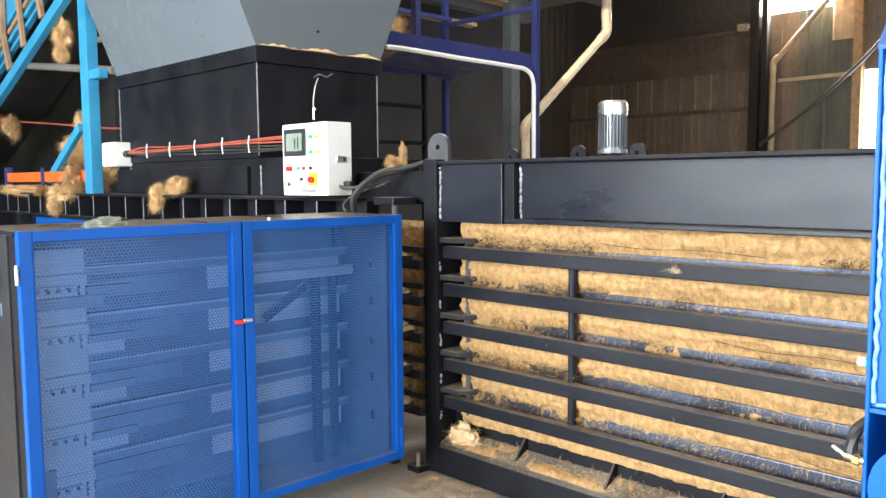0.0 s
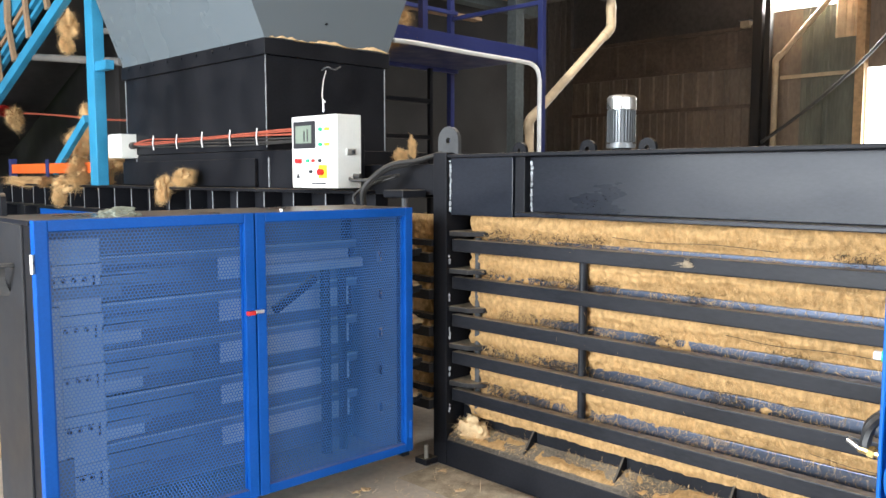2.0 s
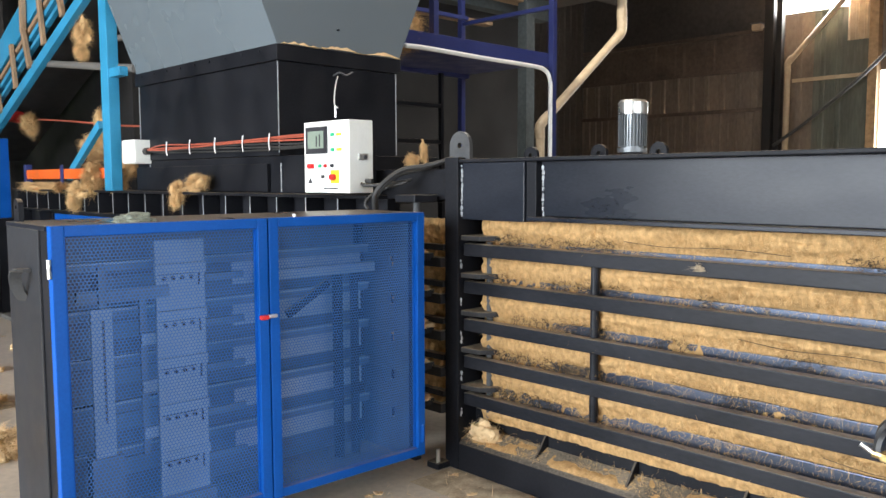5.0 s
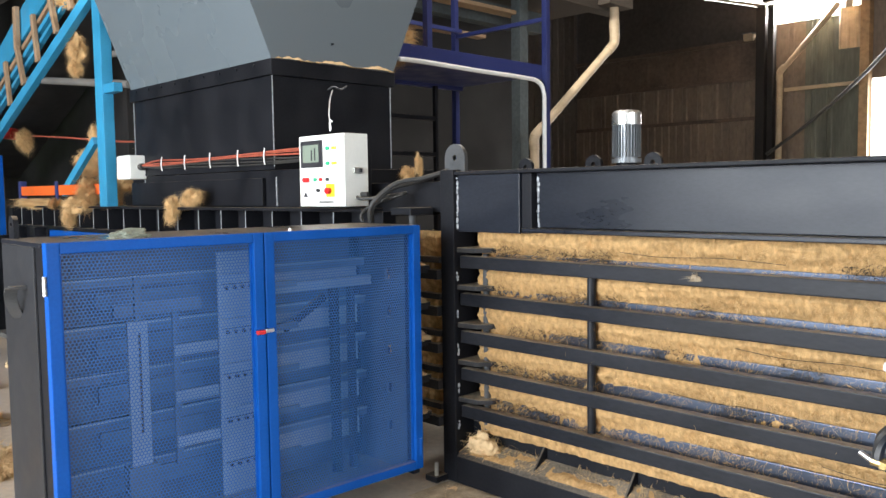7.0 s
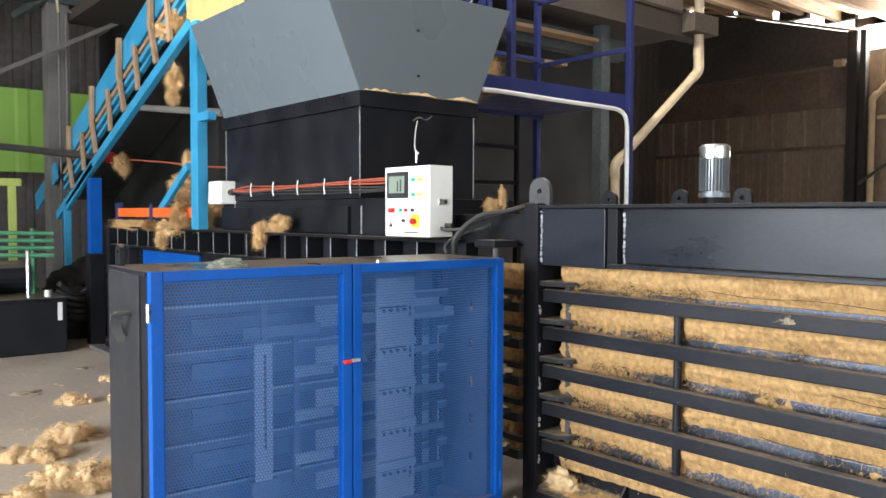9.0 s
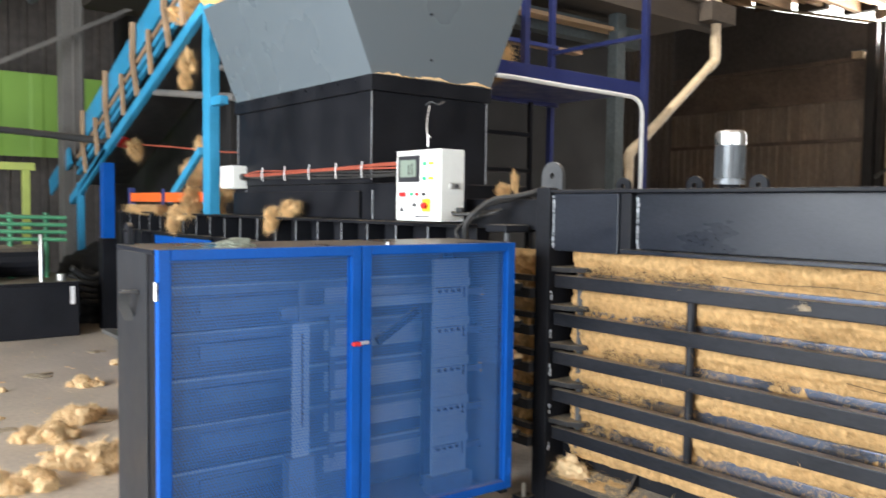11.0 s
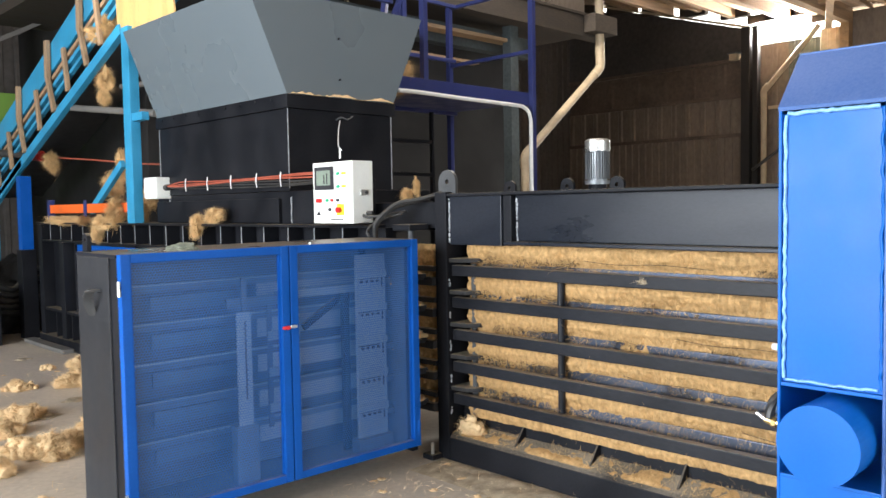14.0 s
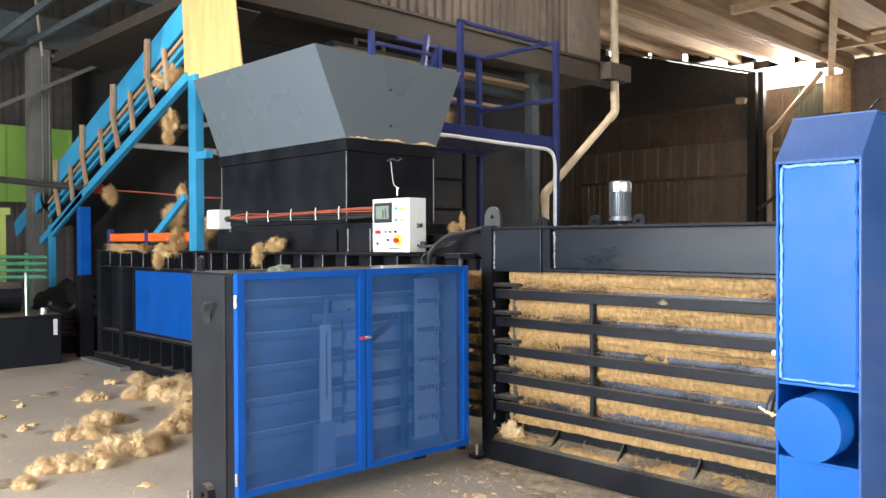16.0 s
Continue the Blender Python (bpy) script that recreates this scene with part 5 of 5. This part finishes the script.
# ---- coir everywhere ----
def fluff_mesh(seed, fine=3, hairs=12000):
    """A torn coir clump: a heap of ragged lobes with curled fibres all over."""
    rng = random.Random(seed)
    bm = bmesh.new()
    for k in range(11):
        r = rng.uniform(0.028, 0.062)
        a, d = rng.uniform(0, 6.2832), rng.uniform(0.0, 0.10)
        c = Vector((d * math.cos(a), 1.25 * d * math.sin(a), max(0.012, rng.uniform(0.3, 1.0) * (0.085 - 0.55 * d))))
        t = bmesh.new()
        bmesh.ops.create_icosphere(t, subdivisions=fine, radius=1)
        off = Vector((seed * 2.3 + k, k * 1.7, seed * 0.7))
        for v in t.verts:
            n = v.co.copy()
            q = r * (1 + 0.5 * noise.noise(n * 1.6 + off) + 0.3 * noise.noise(n * 4 + off) + 0.16 * noise.noise(n * 9 + off))
            v.co = c + Vector((n.x * q * 1.15, n.y * q * 1.15, n.z * q * 0.9))
            v.co.z = max(v.co.z, 0.0)
        join(bm, t)
    bm.normal_update()
    vs = [v for v in bm.verts if v.co.z > 0.004]
    spots = [(v.co.copy(), v.normal.copy()) for v in (rng.choice(vs) for _ in range(hairs))]
    strands(bm, spots, rng, 0.030, 0.0006)
    for v in bm.verts:
        v.co.z = max(v.co.z, 0.0)
    return bm


CLUMPS = [fluff_mesh(60 + k) for k in range(5)] + [fluff_mesh(70 + k, 2, 1500) for k in range(5)]
CLUMP_MESHES = []
for b in CLUMPS:
    me = mesh_of(b, "coir_clump")
    me.materials.append(FIBRE)
    for p in me.polygons:
        p.use_smooth = True
    CLUMP_MESHES.append(me)


def clump(x, y, z, s, k, turn=0.0, label="torn golden coir clump lying on the floor", group="coir clumps on the floor", flat=1.0):
    o = new("coir_clump", CLUMP_MESHES[k % 5 + (0 if s > 0.6 and flat > 0.9 else 5)])
    o.matrix_world = pose(x, y, z, 0, 0, turn) @ Matrix.Diagonal((s, s, s * flat, 1))
    if flat < 0.2:
        o.material_slots[0].link = "OBJECT"
        o.material_slots[0].material = FIBRELITTER
    tagged(o, label, "coir clump", group)
    return o


rng = random.Random(12)
FLOOR_SPOTS = ((0.60, 5.30, 1.0), (0.74, 5.24, 1.25), (0.90, 5.20, 1.2), (1.18, 5.44, 1.3), (1.33, 5.34, 1.6), (1.47, 5.43, 1.25), (1.09, 6.15, 1.05), (1.22, 6.10, 1.25), (1.46, 6.46, 1.3), (1.62, 6.60, 0.9),
               (1.80, 7.66, 1.0), (1.92, 7.62, 0.7), (2.22, 7.42, 1.3), (2.40, 7.22, 1.9), (2.60, 7.35, 2.1), (2.52, 6.90, 2.0), (2.72, 7.05, 2.2), (2.30, 6.55, 1.3), (2.60, 6.45, 1.9), (1.76, 5.74, 1.2),
               (1.93, 5.92, 1.4), (2.12, 6.10, 1.3), (2.45, 7.9, 1.1), (2.60, 8.30, 1.2), (2.35, 8.45, 0.7), (0.40, 5.0, 0.8), (0.92, 6.74, 0.5), (1.22, 7.8, 0.4))
for i, (x, y, s) in enumerate(FLOOR_SPOTS):
    clump(x, y, -0.006, 0.78 * s, i, rng.uniform(0, 360), flat=1.15)
for i in range(26):
    x, y = rng.uniform(-0.2, 2.9), rng.uniform(4.3, 10.5)
    clump(x, y, -0.010, rng.uniform(0.15, 0.55), i, rng.uniform(0, 360), flat=0.5)
for i in range(18):
    clump(rng.uniform(1.6, 2.98), rng.uniform(2.1, 3.2), -0.010, rng.uniform(0.12, 0.4), i, rng.uniform(0, 360), flat=0.45)
TUFT_MESHES = []
for k in range(4):
    me = mesh_of(clump_mesh(80 + k, 0.055, 0.075, 0.105, 6000, 0.050, False, 1.9), "coir_tuft")
    me.materials.append(FIBREBROWN)
    for p in me.polygons:
        p.use_smooth = True
    TUFT_MESHES.append(me)


def tuft(x, y, z, sx, sy, sz, k, turn, lean=0.0):
    o = new("coir_tuft", TUFT_MESHES[k % 4])
    o.matrix_world = pose(x, y, z, lean, 0, turn) @ Matrix.Diagonal((sx, sy, sz, 1))
    return tagged(o, "ragged coir tuft caught on the machine", "coir tuft", "coir tufts on the machine")


for i, (x, y, z, sx, sy, sz) in enumerate(((2.92, 5.98, 1.56, 0.8, 1.5, 0.6), (2.88, 6.20, 1.48, 0.6, 0.6, 0.9), (2.92, 7.95, 1.62, 1.2, 1.9, 1.2), (2.90, 8.28, 1.50, 0.8, 1.5, 0.6), (2.89, 8.40, 1.38, 0.5, 0.6, 0.9),
                                           (2.93, 8.85, 1.52, 0.9, 2.6, 0.45), (2.93, 9.4, 1.52, 0.9, 2.6, 0.45), (3.02, 7.62, 1.58, 0.8, 0.9, 0.8), (3.12, 8.25, 2.12, 0.7, 0.9, 1.3), (3.15, 8.55, 1.92, 0.9, 1.2, 1.2),
                                           (3.20, 10.55, 2.26, 1.0, 1.3, 1.1), (3.0, 8.32, 3.0, 0.9, 1.1, 1.0), (3.0, 8.36, 2.82, 0.6, 0.6, 0.8), (3.25, 7.45, 1.98, 0.8, 1.0, 1.1), (3.28, 3.92, 1.69, 0.5, 0.5, 0.45), (3.32, 3.86, 1.75, 0.3, 0.3, 0.5),
                                           (4.72, 5.62, 2.86, 1.9, 2.0, 1.5), (3.0, 8.45, 3.50, 1.0, 1.3, 0.7), (3.0, 8.15, 3.55, 1.0, 1.3, 0.8), (3.3, 8.0, 1.75, 1.2, 1.4, 0.9))):
    tuft(x, y, z, 0.85 * sx, 0.85 * sy, 0.8 * sz, i, i * 67, (i * 31) % 16 - 8)
crate = thing("crate_frame", "pale timber crate frame hung under the gallery beam", "frame")
for p, q in (((5.68, 4.10), (5.72, 4.53)), ((6.18, 4.10), (6.22, 4.53)), ((5.72, 4.40), (6.18, 4.44)), ((5.72, 4.10), (6.18, 4.14))):
    part("slat", box(p[0], q[0], 8.22, 8.27, p[1], q[1], 0.004), PIPE, crate)
tagged(part("floor_strip", box(2.76, 2.89, 9.2, 10.5, 0.0, 0.05, 0.008), PILLAR), "pale strip of packing lying beside the ground rail", "packing")
for i in range(14):
    x, y = rng.uniform(-0.8, 2.8), rng.uniform(4.4, 10.3)
    clump(x, y, -0.004, rng.uniform(0.5, 1.1), i, rng.uniform(0, 360), "thin pale mat of trodden coir on the floor", "trodden coir mats", 0.13)
for i in range(8):
    clump(rng.uniform(1.3, 2.95), rng.uniform(1.9, 3.15), -0.012, rng.uniform(0.5, 1.3), i, rng.uniform(0, 360), "thin pale mat of trodden coir on the floor", "trodden coir mats", 0.13)
for i in range(12):
    clump(rng.uniform(2.3, 2.98), rng.uniform(2.7, 3.4), -0.008, rng.uniform(0.10, 0.28), i, rng.uniform(0, 360), flat=0.5)
# coir caught on the slot plates beside the column
for i, z in enumerate(BARS):
    for k in range(3):
        clump((2.955, 3.01, 3.02)[k], (3.50, 3.56, 3.66)[k], z - (0.061, 0.083, 0.083)[k], 0.36 + 0.10 * ((i + k) % 3), i + k, 77 * i + 50 * k, "golden coir caught on a steel slot plate", "coir on the slot plates", 0.6)
# thin scatter of strands over the floor
bm = bmesh.new()
spots = []
for _ in range(4200):
    x, y = rng.uniform(-1.5, 3.0), rng.uniform(1.6, 11)
    if noise.noise(Vector((x * 1.1, y * 1.1, 7))) < -0.05:
        continue
    spots.append(((x, y, 0.002), (0, 0, 0.25)))
spots += [((rng.uniform(1.9, 3.0), rng.uniform(2.3, 3.4), 0.003), (0, 0, 0.25)) for _ in range(500)]
strands(bm, spots, rng, 0.045, 0.0008)
for v in bm.verts:
    v.co.z = max(v.co.z, -0.003)
tagged(part("floor_loose_fibres", bm, FIBRE), "thin scatter of loose coir strands on the floor", "fibre", "", "stuff")


# ---- movement ----
def motions():
    walk(carriage, [(t, pose(x, 3.545 - 0.0384 * (x - 1.185), 0, 0, 0, -2.2)) for t, x in (
        (0, 1.18), (1.2, 1.18), (2.2, 1.195), (3, 1.265), (3.5, 1.335), (4.5, 1.49), (5.7, 1.68), (7, 1.875), (8.5, 2.165), (9.8, 2.375), (11, 2.53), (11.5, 2.57), (12.2, 2.575), (16, 2.575))])
    walk(follower, [(t, pose(x, 3.545 - 0.0384 * (x - 1.185), 0, 0, 0, -2.2)) for t, x in (
        (0, 1.08), (1, 1.085), (2, 1.10), (3.5, 1.135), (4.5, 1.20), (5.7, 1.295), (7, 1.40), (8.5, 1.508), (9.8, 1.615), (11, 1.69), (11.5, 1.715), (12.2, 1.72), (16, 1.72))])


motions()
